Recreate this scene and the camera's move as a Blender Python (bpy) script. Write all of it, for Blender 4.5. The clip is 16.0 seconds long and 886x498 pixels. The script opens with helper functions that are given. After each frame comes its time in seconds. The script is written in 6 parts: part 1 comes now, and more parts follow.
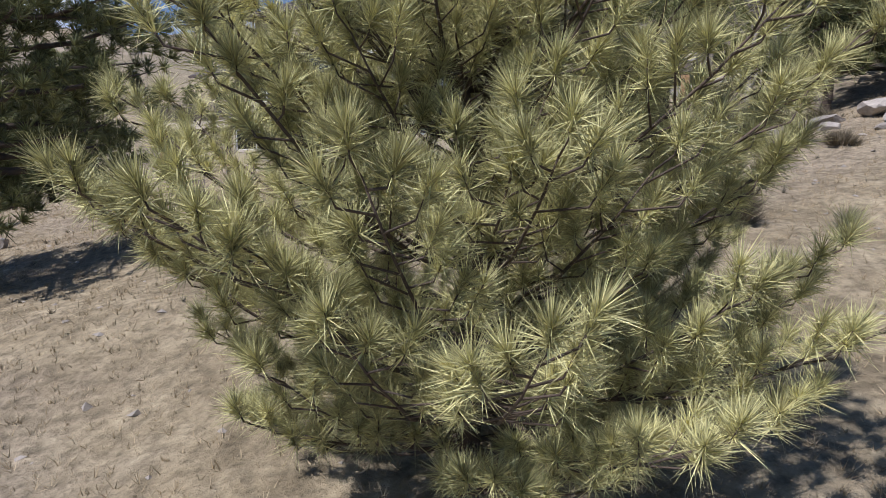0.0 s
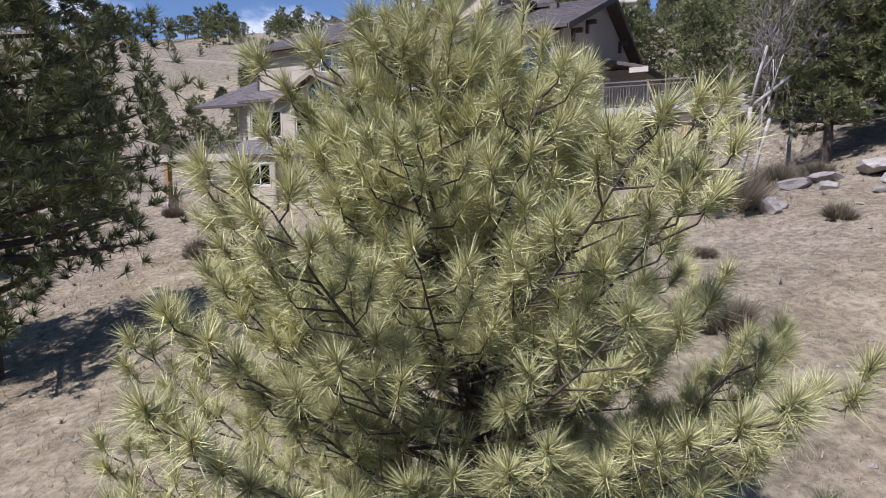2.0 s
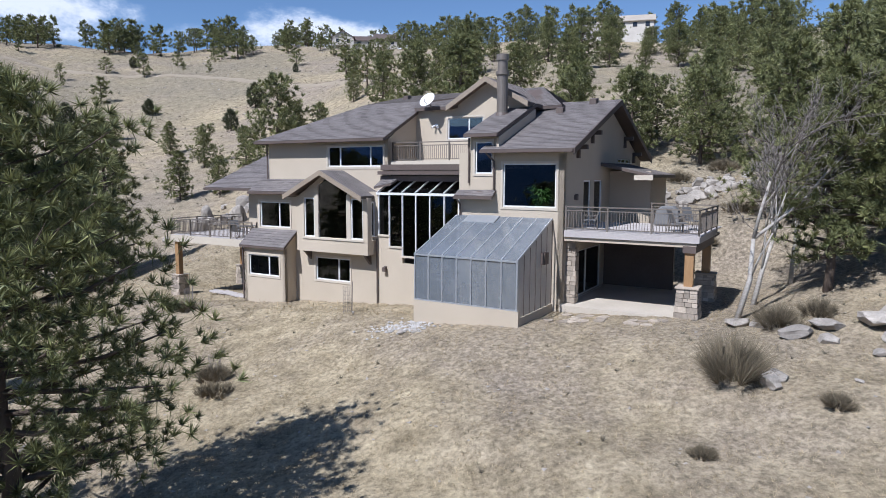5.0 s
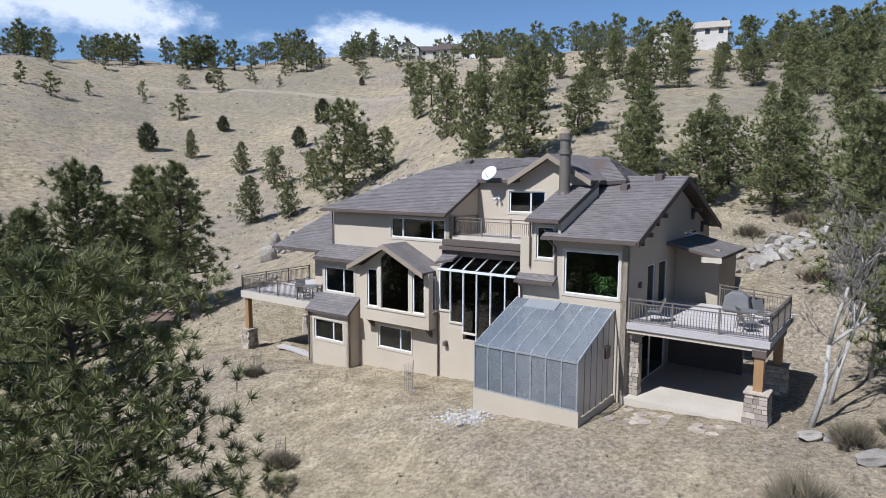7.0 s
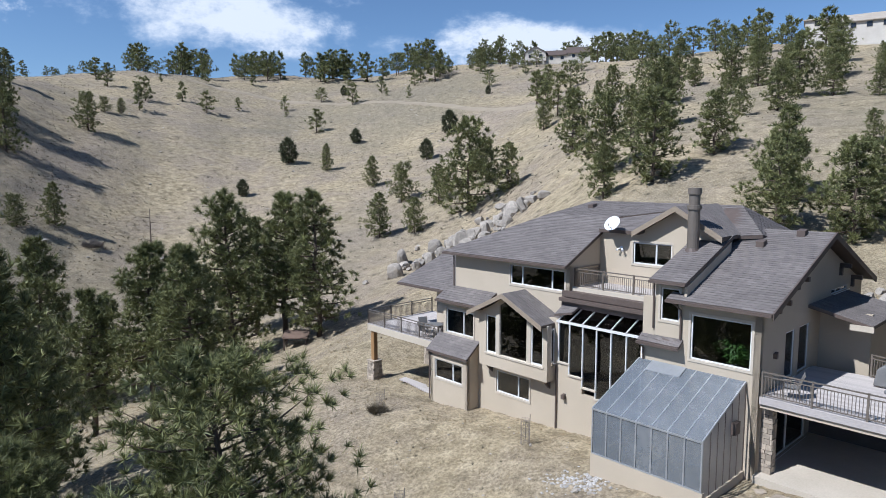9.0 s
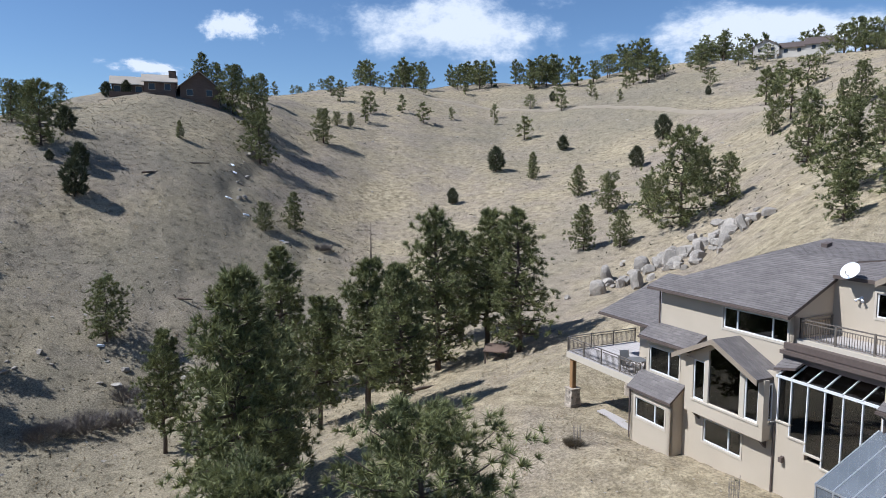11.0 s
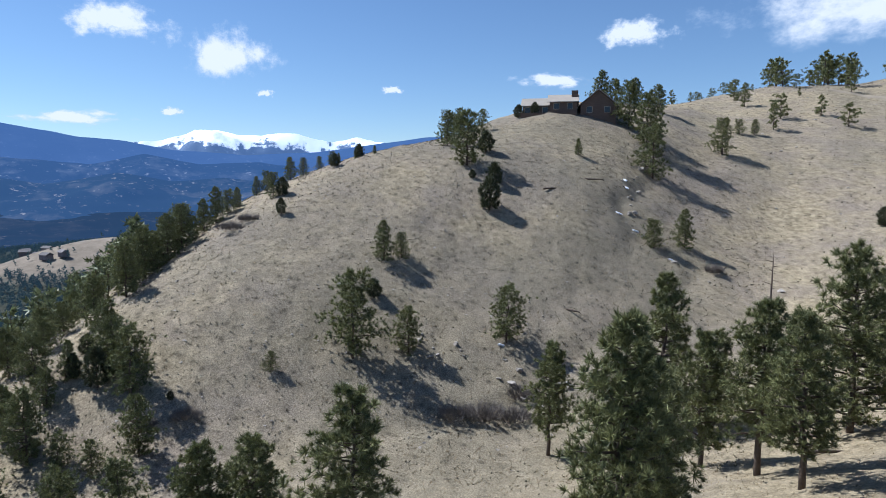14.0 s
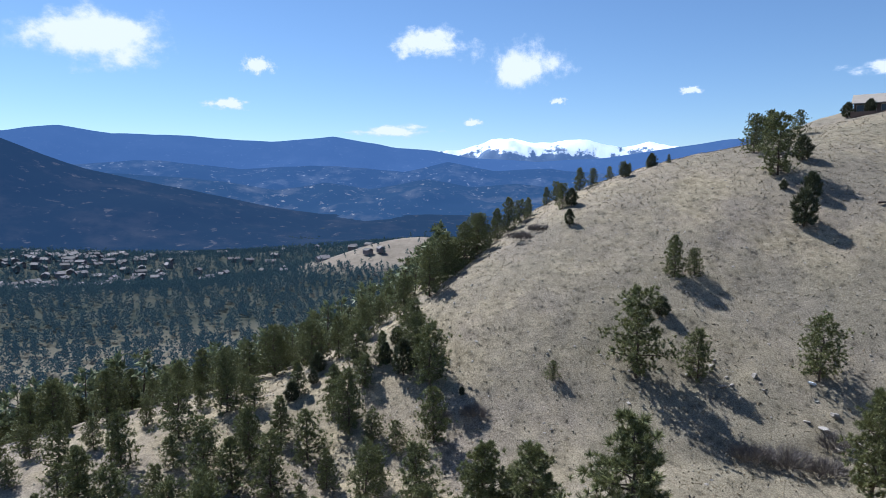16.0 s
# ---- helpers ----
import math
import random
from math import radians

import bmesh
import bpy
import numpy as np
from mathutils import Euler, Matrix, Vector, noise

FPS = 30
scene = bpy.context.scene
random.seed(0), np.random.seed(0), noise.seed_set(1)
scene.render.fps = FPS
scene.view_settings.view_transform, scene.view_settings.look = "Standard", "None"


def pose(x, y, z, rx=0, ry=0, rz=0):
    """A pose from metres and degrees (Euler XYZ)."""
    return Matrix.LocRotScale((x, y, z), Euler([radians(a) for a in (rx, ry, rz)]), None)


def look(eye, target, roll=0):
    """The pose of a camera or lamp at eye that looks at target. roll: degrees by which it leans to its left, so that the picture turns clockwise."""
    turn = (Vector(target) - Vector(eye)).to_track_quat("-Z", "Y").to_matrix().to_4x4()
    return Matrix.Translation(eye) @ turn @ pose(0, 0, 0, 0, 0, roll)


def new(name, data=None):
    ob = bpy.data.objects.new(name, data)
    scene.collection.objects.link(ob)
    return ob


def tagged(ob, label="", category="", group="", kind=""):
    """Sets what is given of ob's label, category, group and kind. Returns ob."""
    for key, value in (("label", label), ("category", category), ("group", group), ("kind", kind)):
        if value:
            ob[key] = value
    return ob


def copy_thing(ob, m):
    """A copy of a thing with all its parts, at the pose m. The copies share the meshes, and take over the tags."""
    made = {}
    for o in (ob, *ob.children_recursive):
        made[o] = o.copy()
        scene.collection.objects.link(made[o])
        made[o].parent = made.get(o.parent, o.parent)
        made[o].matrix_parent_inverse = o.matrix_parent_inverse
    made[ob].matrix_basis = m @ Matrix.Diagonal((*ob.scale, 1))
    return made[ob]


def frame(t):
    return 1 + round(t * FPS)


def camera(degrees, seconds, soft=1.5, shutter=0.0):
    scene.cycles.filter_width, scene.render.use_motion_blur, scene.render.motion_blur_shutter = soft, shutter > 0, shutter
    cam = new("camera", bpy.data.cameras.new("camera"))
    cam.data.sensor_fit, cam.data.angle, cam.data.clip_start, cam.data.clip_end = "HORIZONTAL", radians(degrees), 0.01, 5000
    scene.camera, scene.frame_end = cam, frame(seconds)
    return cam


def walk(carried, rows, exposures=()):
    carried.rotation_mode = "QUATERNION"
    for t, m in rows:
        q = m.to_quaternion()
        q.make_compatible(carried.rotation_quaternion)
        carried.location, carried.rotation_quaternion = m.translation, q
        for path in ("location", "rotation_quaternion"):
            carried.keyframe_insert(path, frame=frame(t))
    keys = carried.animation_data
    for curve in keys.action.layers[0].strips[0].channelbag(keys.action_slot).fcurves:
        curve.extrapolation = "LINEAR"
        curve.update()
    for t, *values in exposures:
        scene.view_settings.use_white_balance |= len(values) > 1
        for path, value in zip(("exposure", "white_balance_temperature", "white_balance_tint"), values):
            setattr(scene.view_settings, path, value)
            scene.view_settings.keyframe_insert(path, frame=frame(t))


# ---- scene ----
cam = camera(69.4, 16.0, soft=0.9)
# seconds, place, yaw, pitch, lean
ROWS = [
    (0.0, -0.00, -0.07, -0.31, -0.23, -6.72, -0.06),
    (0.5, 0.00, -0.08, 0.07, -0.17, -6.73, -0.04),
    (1.0, 0.00, -0.08, 0.51, -0.09, -6.73, -0.03),
    (1.5, 0.01, -0.08, 1.03, -0.03, -6.72, -0.02),
    (2.0, 0.02, -0.08, 1.62, 0.02, -6.70, -0.02),
    (2.5, 0.03, -0.07, 2.29, 0.04, -6.67, -0.03),
    (3.0, 0.03, -0.05, 3.04, 0.09, -6.64, -0.04),
    (3.5, 0.01, -0.03, 3.81, 0.14, -6.63, -0.07),
    (4.0, 0.00, -0.00, 4.69, 0.16, -6.60, -0.11),
    (6.5, 0.06, 0.27, 9.67, 4.07, -6.63, -0.20),
    (7.0, 0.09, 0.36, 10.56, 6.28, -6.62, -0.10),
    (7.5, 0.12, 0.42, 11.38, 8.64, -6.60, -0.00),
    (8.0, 0.16, 0.46, 12.07, 10.99, -6.59, 0.09),
    (10.5, 0.53, 0.32, 14.56, 30.61, -6.49, 0.30),
    (11.0, 0.51, 0.24, 15.00, 35.59, -6.41, 0.23),
    (11.5, 0.50, 0.14, 15.41, 40.86, -6.34, 0.15),
    (12.0, 0.52, 0.02, 15.82, 46.27, -6.27, 0.09),
    (12.5, 0.58, -0.14, 16.20, 51.76, -6.20, 0.04),
    (13.0, 0.60, -0.29, 16.57, 57.49, -6.11, -0.01),
    (13.5, 0.60, -0.44, 16.90, 63.31, -6.02, -0.05),
    (14.0, 0.65, -0.56, 17.18, 69.23, -5.95, -0.08),
    (14.5, 0.72, -0.66, 17.44, 75.37, -5.86, -0.10),
    (15.0, 0.79, -0.72, 17.70, 81.71, -5.75, -0.13),
    (15.5, 0.86, -0.78, 17.95, 88.12, -5.62, -0.16),
    (16.0, 0.94, -0.83, 18.17, 94.48, -5.51, -0.19),
]
walk(cam, [(t, pose(x, y, z, 90 + pitch, lean, yaw)) for t, x, y, z, yaw, pitch, lean in ROWS], [(0.0, 0.18, 5850, 17), (1.5, 0.22, 5680, 21), (3.0, 0.40, 5480, 18), (5.0, 0.38, 5560, 13), (10.0, 0.32, 5580, 10), (13.0, 0.38, 5560, 10), (16.0, 0.46, 5520, 10)])

# ---- light: clear spring daylight, the sun behind the camera to its left ----
SUN_BEARING, SUN_HEIGHT = 136.0, 51.0
world = bpy.data.worlds.new("sky")
scene.world = world
world.use_nodes = True
wn = world.node_tree
sky = wn.nodes.new("ShaderNodeTexSky")
sky.sky_type, sky.sun_disc = "NISHITA", False
sky.sun_elevation, sky.sun_rotation = radians(SUN_HEIGHT), radians(360 - SUN_BEARING)
sky.altitude, sky.air_density, sky.dust_density, sky.ozone_density = 2600, 1.25, 0.1, 3.2
wn.links.new(sky.outputs[0], wn.nodes["Background"].inputs[0])
wn.nodes["Background"].inputs[1].default_value = 0.08
sun = new("sun", bpy.data.lights.new("sun", "SUN"))
sun.data.energy, sun.data.angle, sun.data.color = 5.0, radians(0.5), (1.0, 0.95, 0.885)
sun_way = Vector((-math.sin(radians(SUN_BEARING)) * math.cos(radians(SUN_HEIGHT)), math.cos(radians(SUN_BEARING)) * math.cos(radians(SUN_HEIGHT)), math.sin(radians(SUN_HEIGHT))))
sun.matrix_world = look(sun_way * 100, (0, 0, 0))

# ---- materials ----
def nodes_of(name):
    m = bpy.data.materials.new(name)
    m.use_nodes = True
    t = m.node_tree
    return m, t, t.nodes["Principled BSDF"]


def add(t, kind, **values):
    n = t.nodes.new(kind)
    for k, v in values.items():
        n.inputs[k.replace("_", " ")].default_value = v
    return n


def ramp(t, source, stops):
    r = t.nodes.new("ShaderNodeValToRGB")
    while len(r.color_ramp.elements) < len(stops):
        r.color_ramp.elements.new(0.5)
    for e, (p, c) in zip(r.color_ramp.elements, stops):
        e.position, e.color = p, (*c, 1)
    t.links.new(source, r.inputs[0])
    return r.outputs[0]


def blend(t, factor, a, b, mode="MIX"):
    n = t.nodes.new("ShaderNodeMix")
    n.data_type, n.blend_type = "RGBA", mode
    for slot, v in ((0, factor), (6, a), (7, b)):
        if hasattr(v, "is_linked"):
            t.links.new(v, n.inputs[slot])
        else:
            n.inputs[slot].default_value = v if slot == 0 else (*v, 1)
    return n.outputs[2]


def surface(name, low, high, fine=8.0, coarse=0.8, rough=0.8, bump=0.3, depth=0.01, metal=0.0, islands=0.0, stretch=(1, 1, 1)):
    """A surface with grain at a fine and a coarse size; islands: how far each piece differs in brightness."""
    m, t, p = nodes_of(name)
    co = t.nodes.new("ShaderNodeTexCoord")
    mp = t.nodes.new("ShaderNodeMapping")
    mp.inputs["Scale"].default_value = stretch
    t.links.new(co.outputs["Object"], mp.inputs[0])
    n1, n2 = add(t, "ShaderNodeTexNoise", Scale=fine, Detail=6.0, Roughness=0.65), add(t, "ShaderNodeTexNoise", Scale=coarse, Detail=3.0)
    for n in (n1, n2):
        t.links.new(mp.outputs[0], n.inputs["Vector"])
    mix = blend(t, 0.45, n1.outputs["Fac"], n2.outputs["Fac"])
    col = ramp(t, mix, [(0.3, low), (0.7, high)])
    if islands:
        g, oi = t.nodes.new("ShaderNodeNewGeometry"), t.nodes.new("ShaderNodeObjectInfo")
        s = t.nodes.new("ShaderNodeMath")
        s.operation = "ADD"
        t.links.new(g.outputs["Random Per Island"], s.inputs[0])
        t.links.new(oi.outputs["Random"], s.inputs[1])
        fr = t.nodes.new("ShaderNodeMath")
        fr.operation = "FRACT"
        t.links.new(s.outputs[0], fr.inputs[0])
        shade = ramp(t, fr.outputs[0], [(0, (1 - islands,) * 3), (1, (1 + islands,) * 3)])
        col = blend(t, 1.0, col, shade, "MULTIPLY")
    t.links.new(col, p.inputs["Base Color"])
    p.inputs["Roughness"].default_value, p.inputs["Metallic"].default_value = rough, metal
    if bump:
        b = add(t, "ShaderNodeBump", Strength=bump, Distance=depth)
        t.links.new(n1.outputs["Fac"], b.inputs["Height"])
        t.links.new(b.outputs[0], p.inputs["Normal"])
    return m


def ground_material():
    m, t, p = nodes_of("dry_meadow")
    co = t.nodes.new("ShaderNodeTexCoord")
    tex = {}
    for k, (s, d) in dict(patch=(0.035, 6), tuft=(0.8, 9), grit=(5.5, 9), field=(0.012, 4), spot=(0.45, 6)).items():
        tex[k] = add(t, "ShaderNodeTexNoise", Scale=s, Detail=d, Roughness=0.7)
        t.links.new(co.outputs["Object"], tex[k].inputs["Vector"])
    straw = ramp(t, tex["tuft"].outputs["Fac"], [(0.34, (0.192, 0.154, 0.096)), (0.5, (0.300, 0.246, 0.158)), (0.66, (0.415, 0.345, 0.228))])
    earth = ramp(t, tex["grit"].outputs["Fac"], [(0.3, (0.150, 0.122, 0.095)), (0.7, (0.310, 0.258, 0.206))])
    olive = ramp(t, tex["grit"].outputs["Fac"], [(0.3, (0.128, 0.111, 0.078)), (0.7, (0.255, 0.222, 0.160))])
    c = blend(t, ramp(t, tex["patch"].outputs["Fac"], [(0.44, (0, 0, 0)), (0.60, (0.8,) * 3)]), straw, earth)
    c = blend(t, ramp(t, tex["field"].outputs["Fac"], [(0.45, (0, 0, 0)), (0.62, (0.7,) * 3)]), c, olive)
    dark = ramp(t, tex["spot"].outputs["Fac"], [(0.30, (0.62,) * 3), (0.42, (1, 1, 1)), (0.62, (1.0,) * 3), (0.72, (1.18,) * 3)])
    c = blend(t, 1.0, c, dark, "MULTIPLY")
    grain = ramp(t, tex["grit"].outputs["Fac"], [(0.34, (0.58,) * 3), (0.5, (1.0,) * 3), (0.66, (1.36,) * 3)])
    c = blend(t, 1.0, c, grain, "MULTIPLY")
    ln = t.nodes.new("ShaderNodeVectorMath")
    ln.operation = "LENGTH"
    t.links.new(co.outputs["Object"], ln.inputs[0])
    # low bunch grass and brush dot the open hillside beyond the meadow
    bunch = add(t, "ShaderNodeTexVoronoi", Scale=0.55)
    t.links.new(co.outputs["Object"], bunch.inputs["Vector"])
    dots = ramp(t, bunch.outputs["Distance"], [(0.10, (0.55,) * 3), (0.26, (0.95,) * 3), (0.5, (1.0,) * 3), (0.85, (1.12,) * 3)])
    hill = t.nodes.new("ShaderNodeMapRange")
    hill.inputs[1].default_value, hill.inputs[2].default_value = 48, 66
    t.links.new(ln.outputs["Value"], hill.inputs[0])
    c = blend(t, hill.outputs[0], c, blend(t, 1.0, c, dots, "MULTIPLY"))
    # the valley floor is wooded
    far = t.nodes.new("ShaderNodeMapRange")
    far.inputs[1].default_value, far.inputs[2].default_value = 430, 700
    t.links.new(ln.outputs["Value"], far.inputs[0])
    c = blend(t, far.outputs[0], c, ramp(t, tex["field"].outputs["Fac"], [(0.35, (0.022, 0.030, 0.022)), (0.6, (0.05, 0.052, 0.038)), (0.75, (0.085, 0.075, 0.055))]))
    # the bare spur beyond the woods keeps its dry grass
    off = t.nodes.new("ShaderNodeVectorMath")
    off.operation = "DISTANCE"
    off.inputs[1].default_value = (-1089, -153, -75)
    t.links.new(co.outputs["Object"], off.inputs[0])
    spur = t.nodes.new("ShaderNodeMapRange")
    spur.inputs[1].default_value, spur.inputs[2].default_value = 215, 150
    t.links.new(off.outputs["Value"], spur.inputs[0])
    c = blend(t, spur.outputs[0], c, ramp(t, tex["patch"].outputs["Fac"], [(0.35, (0.17, 0.14, 0.105)), (0.65, (0.27, 0.225, 0.17))]))
    t.links.new(c, p.inputs["Base Color"])
    p.inputs["Roughness"].default_value = 0.95
    p.inputs["Specular IOR Level"].default_value = 0.15
    b = add(t, "ShaderNodeBump", Strength=0.8, Distance=0.10)
    t.links.new(tex["grit"].outputs["Fac"], b.inputs["Height"])
    b2 = add(t, "ShaderNodeBump", Strength=0.45, Distance=0.3)
    t.links.new(tex["tuft"].outputs["Fac"], b2.inputs["Height"])
    t.links.new(b.outputs[0], b2.inputs["Normal"])
    t.links.new(b2.outputs[0], p.inputs["Normal"])
    return m


def glass_material(name, tint, gloss):
    """A clear pane: part passes through, part mirrors, by the angle."""
    m, t, p = nodes_of(name)
    t.nodes.remove(p)
    tr, gl, mx, fr = (t.nodes.new("ShaderNode" + k) for k in ("BsdfTransparent", "BsdfGlossy", "MixShader", "Fresnel"))
    tr.inputs[0].default_value, gl.inputs[0].default_value = (*tint, 1), (1, 1, 1, 1)
    gl.inputs["Roughness"].default_value = gloss
    fr.inputs[0].default_value = 1.95
    t.links.new(fr.outputs[0], mx.inputs[0])
    t.links.new(tr.outputs[0], mx.inputs[1])
    t.links.new(gl.outputs[0], mx.inputs[2])
    t.links.new(mx.outputs[0], t.nodes["Material Output"].inputs[0])
    return m


def needle_material(name, low, high):
    m = surface(name, low, high, 3.0, 0.5, 0.55, 0, islands=0.5)
    t = m.node_tree
    p = t.nodes["Principled BSDF"]
    p.inputs["Specular IOR Level"].default_value = 0.35
    tl = t.nodes.new("ShaderNodeBsdfTranslucent")
    mx = t.nodes.new("ShaderNodeMixShader")
    mx.inputs[0].default_value = 0.14
    t.links.new(p.inputs["Base Color"].links[0].from_socket, tl.inputs[0])
    t.links.new(p.outputs[0], mx.inputs[1])
    t.links.new(tl.outputs[0], mx.inputs[2])
    t.links.new(mx.outputs[0], t.nodes["Material Output"].inputs[0])
    return m


def shingle_material():
    m, t, p = nodes_of("asphalt_shingle")
    co = t.nodes.new("ShaderNodeTexCoord")
    n1, n2 = add(t, "ShaderNodeTexNoise", Scale=26.0, Detail=5.0), add(t, "ShaderNodeTexNoise", Scale=0.5, Detail=3.0)
    for n in (n1, n2):
        t.links.new(co.outputs["Object"], n.inputs["Vector"])
    g = t.nodes.new("ShaderNodeNewGeometry")
    tab = ramp(t, g.outputs["Random Per Island"], [(0, (0.128, 0.112, 0.105)), (0.5, (0.148, 0.130, 0.121)), (1, (0.170, 0.150, 0.140))])
    c = blend(t, 1.0, tab, ramp(t, n1.outputs["Fac"], [(0.3, (0.75,) * 3), (0.7, (1.25,) * 3)]), "MULTIPLY")
    c = blend(t, 1.0, c, ramp(t, n2.outputs["Fac"], [(0.3, (0.88,) * 3), (0.7, (1.1,) * 3)]), "MULTIPLY")
    t.links.new(c, p.inputs["Base Color"])
    p.inputs["Roughness"].default_value = 0.9
    return m


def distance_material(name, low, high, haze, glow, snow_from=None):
    """Far country: woods and clearings, the bright air before them painted in as emission."""
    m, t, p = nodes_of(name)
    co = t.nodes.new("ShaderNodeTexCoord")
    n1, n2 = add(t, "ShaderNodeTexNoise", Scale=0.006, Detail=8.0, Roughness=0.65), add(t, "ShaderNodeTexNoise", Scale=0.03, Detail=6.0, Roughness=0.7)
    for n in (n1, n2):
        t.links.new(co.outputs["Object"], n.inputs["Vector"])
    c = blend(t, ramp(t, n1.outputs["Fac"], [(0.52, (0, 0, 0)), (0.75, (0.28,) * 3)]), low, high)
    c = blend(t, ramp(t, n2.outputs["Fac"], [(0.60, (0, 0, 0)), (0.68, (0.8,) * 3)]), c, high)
    haze_glow = haze
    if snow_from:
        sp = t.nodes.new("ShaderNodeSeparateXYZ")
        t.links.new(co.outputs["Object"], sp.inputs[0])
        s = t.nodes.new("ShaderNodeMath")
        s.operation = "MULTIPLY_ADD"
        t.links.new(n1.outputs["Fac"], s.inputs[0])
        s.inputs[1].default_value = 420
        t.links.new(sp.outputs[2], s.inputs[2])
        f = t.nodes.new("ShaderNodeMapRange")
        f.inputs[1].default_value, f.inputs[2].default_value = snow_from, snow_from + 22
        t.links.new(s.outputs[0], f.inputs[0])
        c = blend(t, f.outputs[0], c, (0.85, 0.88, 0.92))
        # snow emits near-white, standing in for sunlight on the backlit slopes
        haze_glow = blend(t, f.outputs[0], haze, (0.72, 0.79, 0.90))
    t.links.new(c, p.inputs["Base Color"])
    if hasattr(haze_glow, "is_linked"):
        t.links.new(haze_glow, p.inputs["Emission Color"])
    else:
        p.inputs["Emission Color"].default_value = (*haze_glow, 1)
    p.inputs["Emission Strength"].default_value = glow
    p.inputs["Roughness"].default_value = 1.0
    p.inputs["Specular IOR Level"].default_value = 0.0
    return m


M_GROUND = ground_material()
M_STUCCO = surface("tan_stucco", (0.40, 0.335, 0.25), (0.50, 0.425, 0.325), 40, 0.4, 0.9, 0.35, 0.006)
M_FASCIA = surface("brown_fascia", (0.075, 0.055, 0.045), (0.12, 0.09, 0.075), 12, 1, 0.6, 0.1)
M_TRIM = surface("cream_trim", (0.46, 0.40, 0.315), (0.54, 0.475, 0.38), 10, 1, 0.6, 0.1)
M_WHITE = surface("white_frame", (0.62, 0.61, 0.58), (0.72, 0.71, 0.69), 10, 1, 0.4, 0.05)
M_SHINGLE = shingle_material()
M_GLASS = glass_material("window_glass", (0.42, 0.42, 0.45), 0.01)
M_BARGE = surface("tan_bargeboard", (0.22, 0.175, 0.125), (0.31, 0.25, 0.185), 10, 1, 0.7, 0.1)
M_MILK = surface("milky_panel", (0.36, 0.335, 0.30), (0.46, 0.43, 0.39), 6, 0.6, 0.35, 0.05)
M_POLY = surface("greenhouse_glazing", (0.125, 0.14, 0.155), (0.20, 0.215, 0.235), 2.5, 0.5, 0.12, 0)
poly = M_POLY.node_tree
clear_part, haze_mix = poly.nodes.new("ShaderNodeBsdfTransparent"), poly.nodes.new("ShaderNodeMixShader")
clear_part.inputs[0].default_value = (0.80, 0.83, 0.85, 1)
haze_mix.inputs[0].default_value = 0.62
poly.links.new(clear_part.outputs[0], haze_mix.inputs[1])
poly.links.new(poly.nodes["Principled BSDF"].outputs[0], haze_mix.inputs[2])
poly.links.new(haze_mix.outputs[0], poly.nodes["Material Output"].inputs[0])
M_RAIL = surface("rail_metal", (0.17, 0.145, 0.12), (0.24, 0.205, 0.17), 20, 2, 0.45, 0.05, metal=0.4)
M_ALU = surface("aluminium", (0.36, 0.37, 0.38), (0.48, 0.49, 0.50), 14, 2, 0.4, 0.05, metal=0.5)
M_DECK = surface("deck_boards", (0.40, 0.36, 0.34), (0.50, 0.46, 0.43), 9, 1, 0.8, 0.2, islands=0.12)
M_CEDAR = surface("cedar_post", (0.24, 0.135, 0.055), (0.36, 0.215, 0.10), 6, 1, 0.6, 0.25, stretch=(6, 6, 0.6))
M_STONE = surface("ledge_stone", (0.26, 0.215, 0.165), (0.46, 0.39, 0.31), 9, 1.5, 0.85, 0.5, 0.02, islands=0.35)
M_ROCK = surface("granite", (0.20, 0.178, 0.152), (0.42, 0.375, 0.32), 5, 0.9, 0.9, 0.7, 0.05, islands=0.2)
M_MORTAR = surface("mortar", (0.24, 0.22, 0.19), (0.34, 0.31, 0.27), 30, 2, 0.95, 0.3)
M_ROOMSHADE = surface("painted_room_shade", (0.055, 0.045, 0.04), (0.10, 0.085, 0.075), 3, 0.5, 0.9, 0)
M_BARK = surface("pine_bark", (0.060, 0.044, 0.034), (0.155, 0.115, 0.085), 14, 2, 0.95, 0.8, 0.03, stretch=(1, 1, 0.35))
M_GREYBARK = surface("grey_twig", (0.12, 0.10, 0.085), (0.27, 0.24, 0.215), 20, 3, 0.95, 0.4)
M_ASPEN = surface("pale_aspen_bark", (0.24, 0.215, 0.185), (0.50, 0.465, 0.41), 9, 2, 0.85, 0.4, stretch=(1, 1, 2.5))
M_NEEDLE = needle_material("pine_needles", (0.072, 0.088, 0.036), (0.270, 0.270, 0.105))
M_SLOPEWOOD = needle_material("slope_needles", (0.095, 0.118, 0.062), (0.28, 0.30, 0.145))
M_NEEDLE_NEAR = needle_material("long_needles", (0.265, 0.258, 0.110), (0.78, 0.735, 0.36))
# the valley pines carry painted haze: a faint blue emission
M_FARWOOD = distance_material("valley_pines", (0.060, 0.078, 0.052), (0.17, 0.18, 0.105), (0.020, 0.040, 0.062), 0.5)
M_JUNIPER = needle_material("juniper_leaf", (0.060, 0.070, 0.036), (0.11, 0.115, 0.06))
M_BRUSH = surface("bare_brush", (0.11, 0.088, 0.055), (0.225, 0.185, 0.12), 8, 1, 0.95, 0, islands=0.3)

